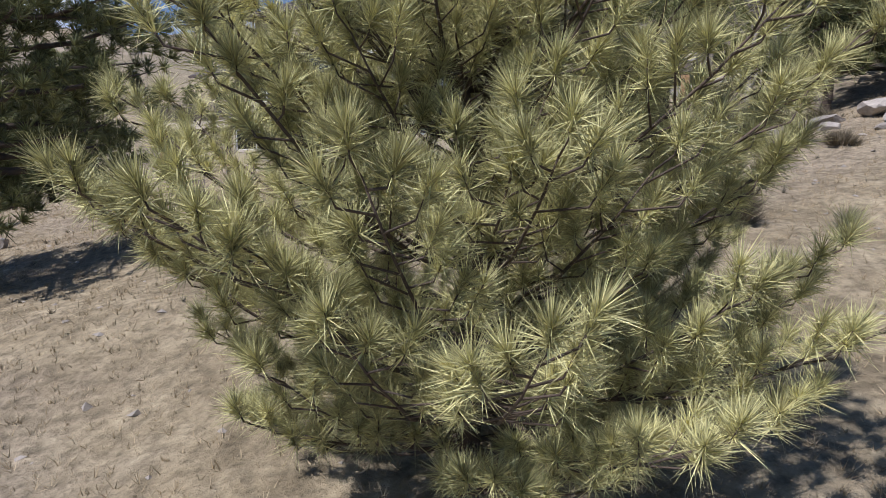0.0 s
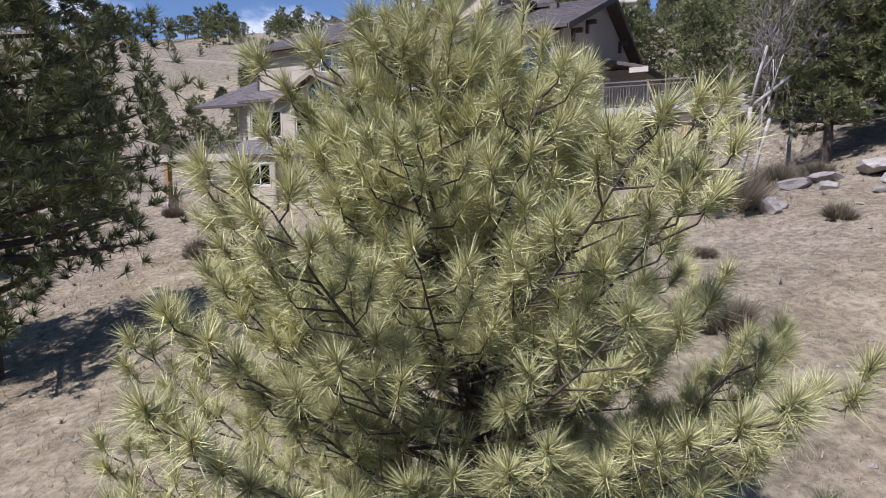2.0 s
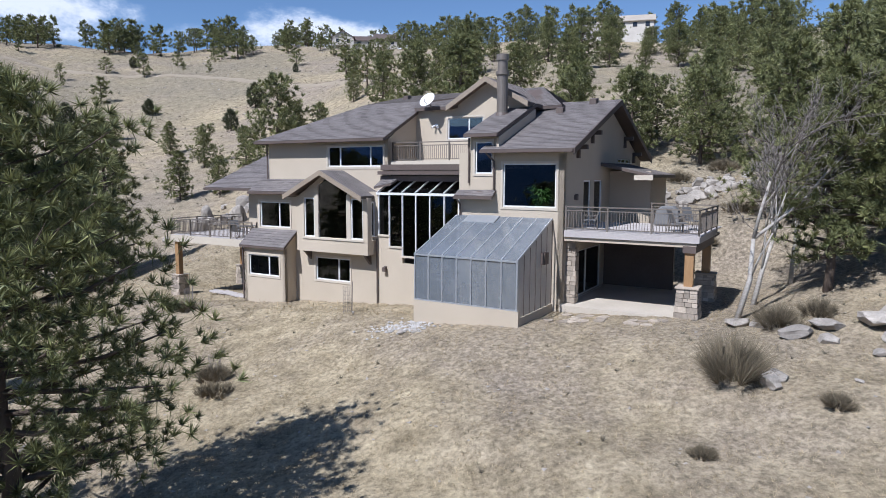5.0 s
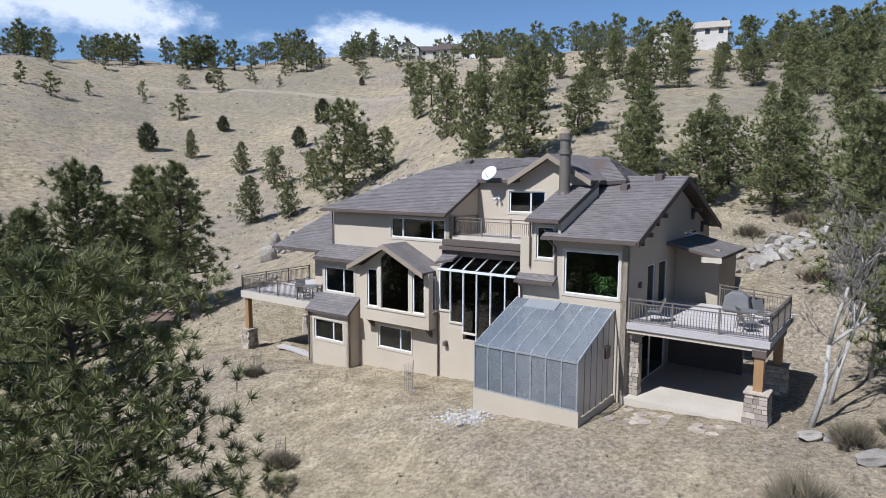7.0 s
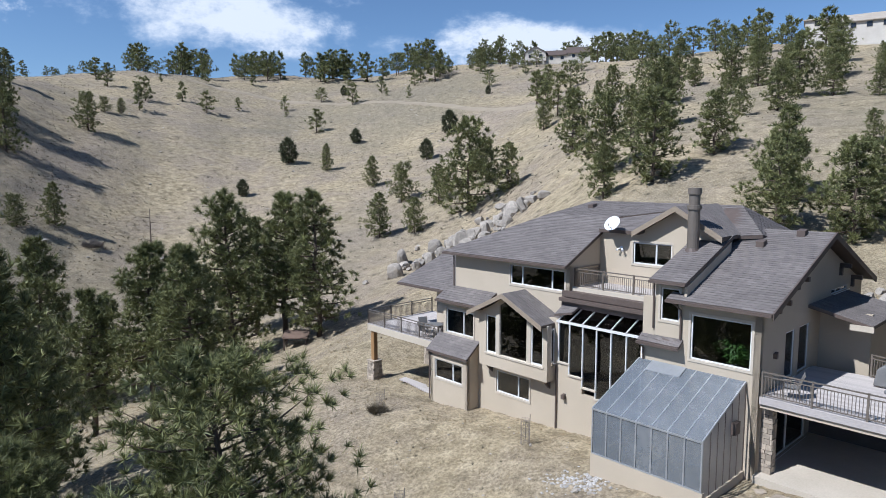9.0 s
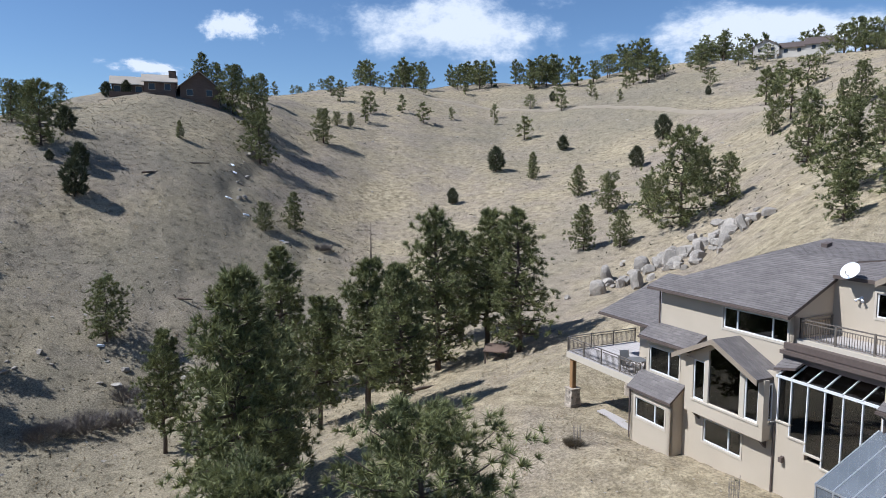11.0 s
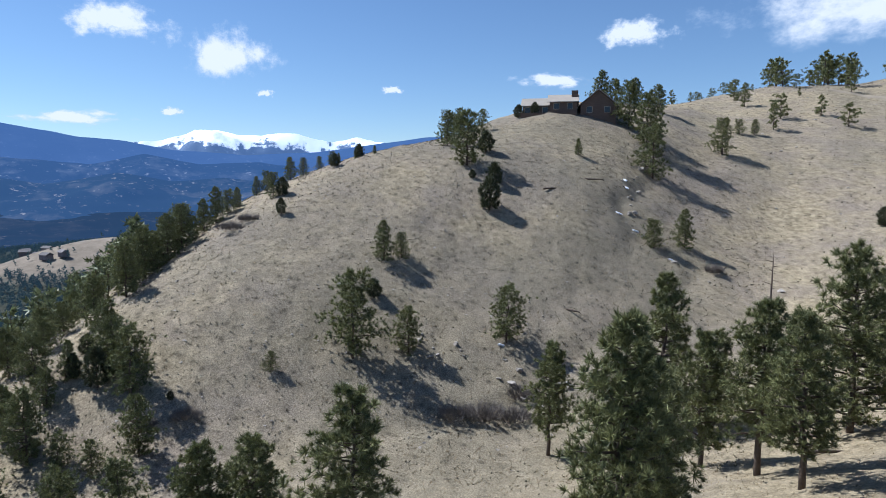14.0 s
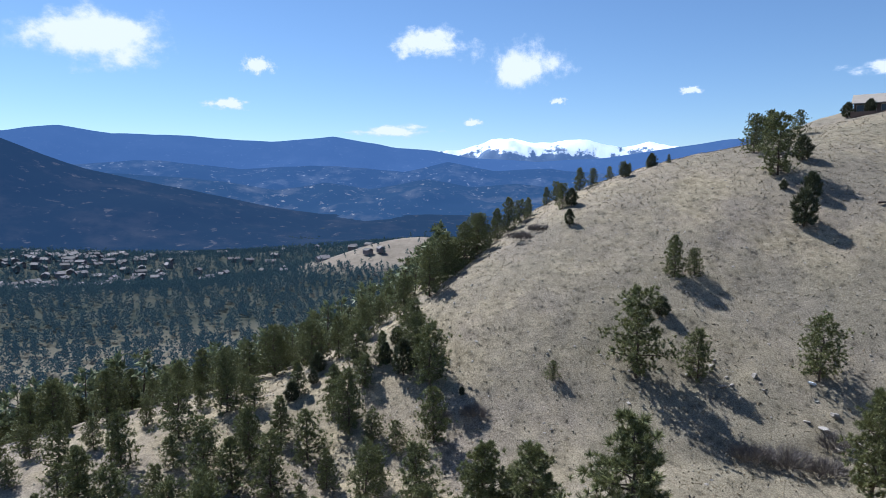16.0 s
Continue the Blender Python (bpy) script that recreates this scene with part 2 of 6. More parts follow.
M_GRASS = surface("straw_blade", (0.26, 0.20, 0.115), (0.46, 0.37, 0.235), 6, 1, 0.9, 0, islands=0.3)
M_SAGE = surface("grey_sage", (0.10, 0.085, 0.06), (0.21, 0.185, 0.135), 6, 1, 0.95, 0, islands=0.35)
M_DARKWOOD = surface("dark_log_siding", (0.10, 0.066, 0.048), (0.19, 0.13, 0.095), 5, 1, 0.8, 0.3, stretch=(1, 1, 5))
M_PALEROOF = surface("pale_roof", (0.30, 0.26, 0.21), (0.40, 0.35, 0.29), 4, 0.5, 0.9, 0.2)
M_PALEWALL = surface("pale_wall", (0.48, 0.44, 0.38), (0.60, 0.56, 0.50), 5, 0.5, 0.9, 0.1)
M_LEAF = surface("houseplant_leaf", (0.10, 0.26, 0.05), (0.22, 0.45, 0.10), 10, 2, 0.5, 0, islands=0.2)
M_MESHBACK = surface("patio_fabric", (0.11, 0.11, 0.11), (0.18, 0.175, 0.17), 30, 2, 0.8, 0.1)
M_CONCRETE = surface("patio_concrete", (0.40, 0.35, 0.28), (0.52, 0.46, 0.38), 14, 0.8, 0.9, 0.3)
M_DISH = surface("dish_white", (0.66, 0.66, 0.67), (0.78, 0.78, 0.79), 10, 1, 0.4, 0)
M_PALESTONE = surface("pale_gravel", (0.30, 0.28, 0.255), (0.46, 0.44, 0.41), 9, 2, 0.9, 0.3, islands=0.25)
M_SNOW = surface("old_snow", (0.72, 0.74, 0.78), (0.82, 0.84, 0.87), 6, 1, 0.7, 0.4)

# ---- mesh tools ----
class Shape:
    """Gathers corners and faces for one mesh."""

    def __init__(self):
        self.v, self.f, self.n = [], [], 0

    def put(self, verts, faces):
        verts = np.asarray(verts, float).reshape(-1, 3)
        self.v.append(verts)
        self.f += [tuple(i + self.n for i in f) for f in faces]
        self.n += len(verts)
        return self

    def box(self, a, b):
        (x0, y0, z0), (x1, y1, z1) = np.minimum(a, b), np.maximum(a, b)
        return self.put([(x0, y0, z0), (x1, y0, z0), (x1, y1, z0), (x0, y1, z0), (x0, y0, z1), (x1, y0, z1), (x1, y1, z1), (x0, y1, z1)],
                        [(3, 2, 1, 0), (4, 5, 6, 7), (0, 1, 5, 4), (1, 2, 6, 5), (2, 3, 7, 6), (3, 0, 4, 7)])

    def slab(self, quad, thick):
        """A flat plate: four corners of its top, given anticlockwise from above, and its thickness downwards."""
        q = np.asarray(quad, float)
        return self.put(np.concatenate([q, q - (0, 0, thick)]), [(0, 1, 2, 3), (7, 6, 5, 4), (0, 4, 5, 1), (1, 5, 6, 2), (2, 6, 7, 3), (3, 7, 4, 0)])

    def prism(self, outline, along):
        """An outline (anticlockwise against the way 'along') pushed along a vector."""
        o = np.asarray(outline, float)
        n = len(o)
        faces = [tuple(range(n)), tuple(range(2 * n - 1, n - 1, -1))] + [(i, i + n, (i + 1) % n + n, (i + 1) % n) for i in range(n)]
        return self.put(np.concatenate([o, o + np.asarray(along, float)]), faces)

    def bar(self, a, b, w, d=None):
        """A square bar from a to b."""
        a, b = np.asarray(a, float), np.asarray(b, float)
        way = (b - a) / max(np.linalg.norm(b - a), 1e-9)
        side = np.cross(way, (0, 0, 1) if abs(way[2]) < 0.95 else (0, 1, 0))
        side /= np.linalg.norm(side)
        up = np.cross(side, way)
        s, u = side * w / 2, up * (d or w) / 2
        r = [-s - u, s - u, s + u, -s + u]
        return self.put([a + k for k in r] + [b + k for k in r], [(3, 2, 1, 0), (4, 5, 6, 7), (0, 1, 5, 4), (1, 2, 6, 5), (2, 3, 7, 6), (3, 0, 4, 7)])

    def tube(self, path, radii, sides=7):
        path = np.asarray(path, float)
        n = len(path)
        ways = np.gradient(path, axis=0)
        ring = np.arange(sides) * 2 * np.pi / sides
        vs = []
        for p, w, r in zip(path, ways, radii):
            w = w / max(np.linalg.norm(w), 1e-9)
            s = np.cross(w, (0, 0, 1) if abs(w[2]) < 0.9 else (1, 0, 0))
            s /= np.linalg.norm(s)
            u = np.cross(s, w)
            vs.append(p + r * (np.cos(ring)[:, None] * s + np.sin(ring)[:, None] * u))
        faces = [(i * sides + k, i * sides + (k + 1) % sides, (i + 1) * sides + (k + 1) % sides, (i + 1) * sides + k) for i in range(n - 1) for k in range(sides)]
        faces += [tuple(range(sides))[::-1], tuple(range((n - 1) * sides, n * sides))]
        return self.put(np.concatenate(vs), faces)

    def mesh(self, name, material, smooth=False):
        me = bpy.data.meshes.new(name)
        me.from_pydata(np.concatenate(self.v).tolist() if self.v else [], [], self.f)
        me.materials.append(material)
        if smooth:
            me.shade_smooth()
        return me


def part(name, shape, material, parent=None, label="", smooth=False):
    me = shape if isinstance(shape, bpy.types.Mesh) else shape.mesh(name, material, smooth)
    ob = new(name, me)
    ob.parent = parent
    return tagged(ob, label)


def thing(name, m, label, category, group="", kind=""):
    ob = new(name)
    ob.matrix_basis = m
    return tagged(ob, label, category, group, kind)


def soft(ob, width=0.012, steps=2):
    b = ob.modifiers.new("edge", "BEVEL")
    b.width, b.segments, b.limit_method = width, steps, "ANGLE"
    return ob


def spot(x, y, sink=0.0):
    return float(ground(x, y)) - sink


# ---- ground form: ring heights round the meadow below the house ----
GULLY = ((-128, 110), (-112, 88), (-103, 75), (-95, 74), (-86, 80), (-78, 66), (-72, 45), (-66, 32), (-66, 12))
HOUSE = (4.95, 27.97)
RINGS = (0, 14, 28, 45, 65, 95, 140, 190, 320, 600)
BEARINGS = (-180, -50, -25, 0, 15, 30, 45, 60, 75, 90, 110, 180)
HEIGHTS = np.array([
    (-7, -10, -14, -20, -30, -45, -60, -100, -120),
    (-1.1, 2.0, 6, 11, 18, 28, 38, 60, 40),
    (-.95, 1.7, 5, 10, 19, 30, 42, 62, 50),
    (-1.4, .8, 3.5, 9, 18, 30, 42, 65, 60),
    (-1.9, -.9, 1.5, 2.5, 4, 14, 28, 65, 60),
    (-2.6, -2.2, -1.8, -4, -3, 5, 18, 59, 50),
    (-3.4, -3.8, -5, -9, -7, 7.5, 27, 57, 45),
    (-4.2, -5.2, -8, -12, -1, 25, 38.5, 34, 0),
    (-5.1, -6.7, -10.5, -11, 4, 24, 19, -10, -60),
    (-5.9, -8, -12, -12, 4, 9.5, -8, -60, -110),
    (-6.7, -9.5, -14, -15, -9, -24, -45, -100, -120),
])
HEIGHTS = np.concatenate([np.full((12, 1), -4.2), np.concatenate([HEIGHTS, HEIGHTS[:1]])], axis=1)


def spline(knots, values, at):
    """Cubic through the knots; values lie along the last axis, one list of places for each row."""
    k = np.asarray(knots, float)
    i = np.clip(np.searchsorted(k, at) - 1, 0, len(k) - 2)
    slopes = np.gradient(values, k, axis=-1)
    h = k[i + 1] - k[i]
    s = (at - k[i]) / h
    return i, s, h, slopes


def ground(x, y):
    """The height of the ground at x, y (arrays)."""
    x, y = np.asarray(x, float), np.asarray(y, float)
    r = np.clip(np.hypot(x, y), 0, 599)
    az = np.degrees(np.arctan2(-x, y))
    warp = np.sqrt(np.asarray(RINGS, float))
    i, s, h, sl = spline(warp, HEIGHTS, np.sqrt(r))
    a = np.clip(np.searchsorted(BEARINGS, az) - 1, 0, len(BEARINGS) - 2)
    b = np.asarray(BEARINGS, float)
    f = (az - b[a]) / (b[a + 1] - b[a])
    n = len(BEARINGS)

    def ring(row):
        row = np.clip(row, 0, n - 1)
        p0, p1, m0, m1 = HEIGHTS[row, i], HEIGHTS[row, i + 1], sl[row, i] * h, sl[row, i + 1] * h
        return (2 * s**3 - 3 * s**2 + 1) * p0 + (s**3 - 2 * s**2 + s) * m0 + (3 * s**2 - 2 * s**3) * p1 + (s**3 - s**2) * m1

    z0, z1, z2, z3 = ring(a - 1), ring(a), ring(a + 1), ring(a + 2)
    wide = b[a + 1] - b[a]
    m1 = (z2 - z0) / (b[a + 1] - b[np.maximum(a - 1, 0)]) * wide
    m2 = (z3 - z1) / (b[np.minimum(a + 2, n - 1)] - b[a]) * wide
    z = (2 * f**3 - 3 * f**2 + 1) * z1 + (f**3 - 2 * f**2 + f) * m1 + (3 * f**2 - 2 * f**3) * z2 + (f**3 - f**2) * m2
    # gullies and swells of the open slopes
    far = np.clip((r - 50) / 60, 0, 1)
    z = z + far * (0.9 * np.sin(x * 0.061 + 1.3 * np.sin(y * 0.043)) + 0.6 * np.sin(y * 0.083 + x * 0.05) + 0.25 * np.sin(x * .23 + y * .19))
    z = z + 0.10 * np.sin(x * 0.71 + 1.7 * np.sin(y * 0.37)) + 0.06 * np.sin(y * 1.13 + x * 0.6)
    # the dry gully that winds down the hillside
    for (ax, ay), (bx, by) in zip(GULLY, GULLY[1:]):
        f = np.clip(((x - ax) * (bx - ax) + (y - ay) * (by - ay)) / ((bx - ax) ** 2 + (by - ay) ** 2), 0, 1)
        off = np.hypot(x - ax - f * (bx - ax), y - ay - f * (by - ay))
        z = z - 0.55 * np.exp(-((off / 1.6) ** 2))
    # the levelled strip that the house stands on
    c, q = math.cos(radians(30)), math.sin(radians(30))
    u, v = (x - HOUSE[0]) * c - (y - HOUSE[1]) * q, (x - HOUSE[0]) * q + (y - HOUSE[1]) * c
    du = np.maximum(np.maximum(-27 - u, u - 6.5), 0)
    dv = np.maximum(np.maximum(-1.5 - v, v - 9.0), 0)
    w = np.clip(1 - np.hypot(du, dv) / 5.0, 0, 1)
    w = w * w * (3 - 2 * w)
    pad = np.clip(0.68 + 0.07 * u, -1.3, 1.0)
    return z * (1 - w) + pad * w


KNOLL = (-1089, -153)


def valley_height(x, y):
    """The valley floor, with a bare grassy spur standing out of it."""
    z = -118 + 14 * np.sin(x * 0.004) * np.sin(y * 0.005 + 1) + 9 * np.sin(x * 0.011 + y * 0.007)
    along, across = (x - KNOLL[0]) * 0.25 - (y - KNOLL[1]) * 0.97, (x - KNOLL[0]) * 0.97 + (y - KNOLL[1]) * 0.25
    return z + 50 * np.exp(-((along / 170) ** 2) - (across / 150) ** 2)


# ---- the ground: one sheet from the meadow to the far valley ----
def make_ground():
    r = np.concatenate([np.linspace(0, 60, 110), 60 * (600 / 60) ** np.linspace(0, 1, 150)[1:], 600 * (4800 / 600) ** np.linspace(0, 1, 60)[1:]])
    a = np.radians(np.concatenate([np.arange(-180, -50, 2), np.arange(-50, 130, 0.4), np.arange(130, 180, 2)]))
    rr, aa = np.meshgrid(r[1:], a, indexing="ij")
    x, y = -rr * np.sin(aa), rr * np.cos(aa)
    z = ground(x, y)
    out = np.clip((rr - 560) / 500, 0, 1)
    z = z * (1 - out) + valley_height(x, y) * out
    rnd = np.random.RandomState(3)
    z += (rnd.rand(*z.shape) - 0.5) * np.clip(rr / 40, 0.15, 1) * 0.10
    n, k = z.shape
    verts = np.concatenate([[(0, 0, float(ground(0, 0)))], np.stack([x, y, z], -1).reshape(-1, 3)])
    i, j = np.meshgrid(np.arange(n - 1), np.arange(k), indexing="ij")
    j2 = (j + 1) % k
    quads = np.stack([1 + i * k + j, 1 + i * k + j2, 1 + (i + 1) * k + j2, 1 + (i + 1) * k + j], -1).reshape(-1, 4)[:, ::-1]
    fan = [(0, 1 + (q + 1) % k, 1 + q) for q in range(k)]
    me = bpy.data.meshes.new("ground")
    me.from_pydata(verts.tolist(), [], quads.tolist() + [f[::-1] for f in fan])
    me.materials.append(M_GROUND)
    me.shade_smooth()
    return tagged(new("ground", me), "dry tan grass hillside with bare earth patches", "ground", kind="structure")


make_ground()


def ridge(name, material, radius, depth, bearings, tops, foot, seed, rough, label):
    """A far range: a crest line over spurs and gullies that fall towards the valley."""
    b = np.linspace(bearings[0], bearings[-1], 460)
    crest = 18 + radius * np.tan(np.radians(np.interp(b, bearings, tops)))
    rows, n = [], 30
    for s in np.linspace(0, 1, n):
        rr = radius - depth * s
        x, y = -rr * np.sin(np.radians(b)), rr * np.cos(np.radians(b))
        big = np.array([noise.fractal(Vector((p * 0.0021, q * 0.0021, seed)), 0.9, 2.1, 6) for p, q in zip(x, y)])
        zz = crest * (1 - s) ** 1.2 + foot * (1 - (1 - s) ** 1.2) + big * rough * (0.35 + 2.4 * s * (1 - s) * 2)
        rows.append(np.stack([x, y, zz], -1))
    v = np.stack(rows)
    k = v.shape[1]
    sh = Shape().put(v.reshape(-1, 3), [(i * k + j, (i + 1) * k + j, (i + 1) * k + j + 1, i * k + j + 1) for i in range(n - 1) for j in range(k - 1)])
    return tagged(part(name, sh, material, smooth=True), label, "mountains", kind="structure")


# each range emits its own haze blue; the valley side's shade is dark colour
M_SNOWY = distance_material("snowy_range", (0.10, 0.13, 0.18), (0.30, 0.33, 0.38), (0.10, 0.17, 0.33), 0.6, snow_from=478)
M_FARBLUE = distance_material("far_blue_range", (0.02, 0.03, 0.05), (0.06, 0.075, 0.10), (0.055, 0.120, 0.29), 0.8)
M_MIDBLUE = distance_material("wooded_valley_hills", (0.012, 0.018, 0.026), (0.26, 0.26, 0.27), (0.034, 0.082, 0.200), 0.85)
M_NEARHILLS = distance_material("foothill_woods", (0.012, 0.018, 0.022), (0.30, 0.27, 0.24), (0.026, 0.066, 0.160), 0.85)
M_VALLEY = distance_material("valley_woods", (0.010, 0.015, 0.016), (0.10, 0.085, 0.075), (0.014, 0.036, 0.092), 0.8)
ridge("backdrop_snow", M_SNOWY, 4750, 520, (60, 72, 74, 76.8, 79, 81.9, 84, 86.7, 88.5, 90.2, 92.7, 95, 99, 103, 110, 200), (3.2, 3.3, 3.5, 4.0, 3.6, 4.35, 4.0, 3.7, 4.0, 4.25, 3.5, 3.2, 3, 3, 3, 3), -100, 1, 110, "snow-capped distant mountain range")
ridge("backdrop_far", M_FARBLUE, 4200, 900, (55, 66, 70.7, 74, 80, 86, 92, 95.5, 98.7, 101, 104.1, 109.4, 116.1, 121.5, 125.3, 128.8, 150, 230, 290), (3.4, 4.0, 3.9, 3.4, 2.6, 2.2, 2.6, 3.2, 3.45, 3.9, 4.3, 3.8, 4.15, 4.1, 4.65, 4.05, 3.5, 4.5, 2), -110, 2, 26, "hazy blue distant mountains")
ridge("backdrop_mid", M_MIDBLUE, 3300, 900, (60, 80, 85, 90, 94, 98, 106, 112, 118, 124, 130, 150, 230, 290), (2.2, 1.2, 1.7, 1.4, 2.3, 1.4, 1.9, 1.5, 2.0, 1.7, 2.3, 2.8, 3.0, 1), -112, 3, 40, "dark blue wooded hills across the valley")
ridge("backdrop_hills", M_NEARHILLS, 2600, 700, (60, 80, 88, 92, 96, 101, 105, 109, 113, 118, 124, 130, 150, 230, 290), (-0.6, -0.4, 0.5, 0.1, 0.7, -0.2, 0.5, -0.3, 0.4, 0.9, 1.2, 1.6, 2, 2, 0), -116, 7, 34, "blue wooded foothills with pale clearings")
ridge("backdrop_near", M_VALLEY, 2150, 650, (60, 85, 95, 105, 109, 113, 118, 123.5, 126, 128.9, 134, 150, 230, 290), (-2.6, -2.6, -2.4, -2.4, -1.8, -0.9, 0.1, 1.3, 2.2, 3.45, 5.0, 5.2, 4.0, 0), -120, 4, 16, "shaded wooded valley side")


def cloud_material():
    m, t, p = nodes_of("cloud")
    t.nodes.remove(p)
    co, oi = t.nodes.new("ShaderNodeTexCoord"), t.nodes.new("ShaderNodeObjectInfo")
    n1 = add(t, "ShaderNodeTexNoise", Scale=3.4, Detail=10.0, Roughness=0.62)
    n1.noise_dimensions = "4D"
    mp = t.nodes.new("ShaderNodeMapping")
    mp.inputs["Scale"].default_value = (1.6, 0.75, 1)
    t.links.new(co.outputs["Generated"], mp.inputs[0])
    t.links.new(mp.outputs[0], n1.inputs["Vector"])
    w = t.nodes.new("ShaderNodeMath")
    w.operation = "MULTIPLY"
    w.inputs[1].default_value = 37.0
    t.links.new(oi.outputs["Random"], w.inputs[0])
    t.links.new(w.outputs[0], n1.inputs["W"])
    sub = t.nodes.new("ShaderNodeVectorMath")
    sub.operation = "MULTIPLY_ADD"
    t.links.new(co.outputs["Generated"], sub.inputs[0])
    sub.inputs[1].default_value, sub.inputs[2].default_value = (2, 2, 0), (-1, -1, 0)
    ln = t.nodes.new("ShaderNodeVectorMath")
    ln.operation = "LENGTH"
    t.links.new(sub.outputs[0], ln.inputs[0])
    e = t.nodes.new("ShaderNodeMath")
    e.operation = "MULTIPLY_ADD"
    t.links.new(ln.outputs["Value"], e.inputs[0])
    e.inputs[1].default_value = -0.50
    t.links.new(n1.outputs["Fac"], e.inputs[2])
    a = t.nodes.new("ShaderNodeMapRange")
    a.interpolation_type = "SMOOTHSTEP"
    a.inputs[1].default_value, a.inputs[2].default_value = 0.10, 0.36
    t.links.new(e.outputs[0], a.inputs[0])
    em, tr, mx = (t.nodes.new("ShaderNode" + k) for k in ("Emission", "BsdfTransparent", "MixShader"))
    t.links.new(ramp(t, a.outputs[0], [(0.0, (0.62, 0.74, 0.92)), (0.8, (0.86, 0.90, 0.96)), (1.0, (0.92, 0.94, 0.97))]), em.inputs[0])
    em.inputs[1].default_value = 0.74
    t.links.new(a.outputs[0], mx.inputs[0])
    t.links.new(tr.outputs[0], mx.inputs[1])
    t.links.new(em.outputs[0], mx.inputs[2])
    t.links.new(mx.outputs[0], t.nodes["Material Output"].inputs[0])
    return m


M_CLOUD = cloud_material()
CLOUDS = ((35.2, 12.6, 27, 8), (53, 12.3, 9, 3.4), (10.5, 11.0, 28, 7), (95.6, 12.4, 11, 4.0), (87.7, 10.4, 11, 5.5), (73.8, 8.0, 2.8, 1.1), (92, 5.7, 3.0, 1.0), (59.7, 8.7, 8, 1.8), (98.8, 4.9, 11, 1.7), (122.3, 11.5, 17, 6.0), (110.4, 10.1, 4.2, 2.1), (112.9, 6.9, 5.4, 1.4), (84.5, 7.5, 2, 0.9))
for az, el, w, h in CLOUDS:
    d = 4860.0
    c = Vector((-math.sin(radians(az)) * math.cos(radians(el)), math.cos(radians(az)) * math.cos(radians(el)), math.sin(radians(el)))) * d + Vector((0, 0, 15))
    sx, sy = d * math.tan(radians(w / 2)), d * math.tan(radians(h / 2))
    cl = part("backdrop_cloud", Shape().put([(-sx, -sy, 0), (sx, -sy, 0), (sx, sy, 0), (-sx, sy, 0)], [(0, 1, 2, 3)]), M_CLOUD)
    cl.matrix_basis = look(c, (0, 0, 15))
    cl.visible_shadow = False
    tagged(cl, "white cumulus cloud in a blue sky", "cloud", kind="structure")

# ---- trees ----
def blades(centres, ways, count, length, width, seed, spread=0.9, droop=0.0):
    """Needles: thin blades that fan out from each centre about its way. Returns a mesh's corners and faces."""
    rnd = np.random.RandomState(seed)
    n = len(centres)
    c = np.repeat(centres, count, 0)
    w = np.repeat(ways, count, 0)
    d = w + rnd.normal(0, spread, (n * count, 3))
    d[:, 2] -= droop
    d /= np.linalg.norm(d, axis=1)[:, None]
    ln = np.repeat(length if np.ndim(length) else np.full(n, length), count) * rnd.uniform(0.6, 1.15, n * count)
    s = np.cross(d, rnd.normal(0, 1, (n * count, 3)))
    s /= np.linalg.norm(s, axis=1)[:, None]
    s *= width / 2
    a = c + d * (ln * 0.06)[:, None]
    v = np.stack([a - s, a + s, c + d * ln[:, None]], 1).reshape(-1, 3)
    return v, np.arange(len(v)).reshape(-1, 3)


def tri_mesh(name, v, f, material):
    me = bpy.data.meshes.new(name)
    me.vertices.add(len(v))
    me.vertices.foreach_set("co", np.asarray(v, np.float32).ravel())
    me.loops.add(f.size)
    me.loops.foreach_set("vertex_index", f.astype(np.int32).ravel())
    me.polygons.add(len(f))
    me.polygons.foreach_set("loop_start", np.arange(0, f.size, 3, dtype=np.int32))
    me.update(calc_edges=True)
    me.materials.append(material)
    return me


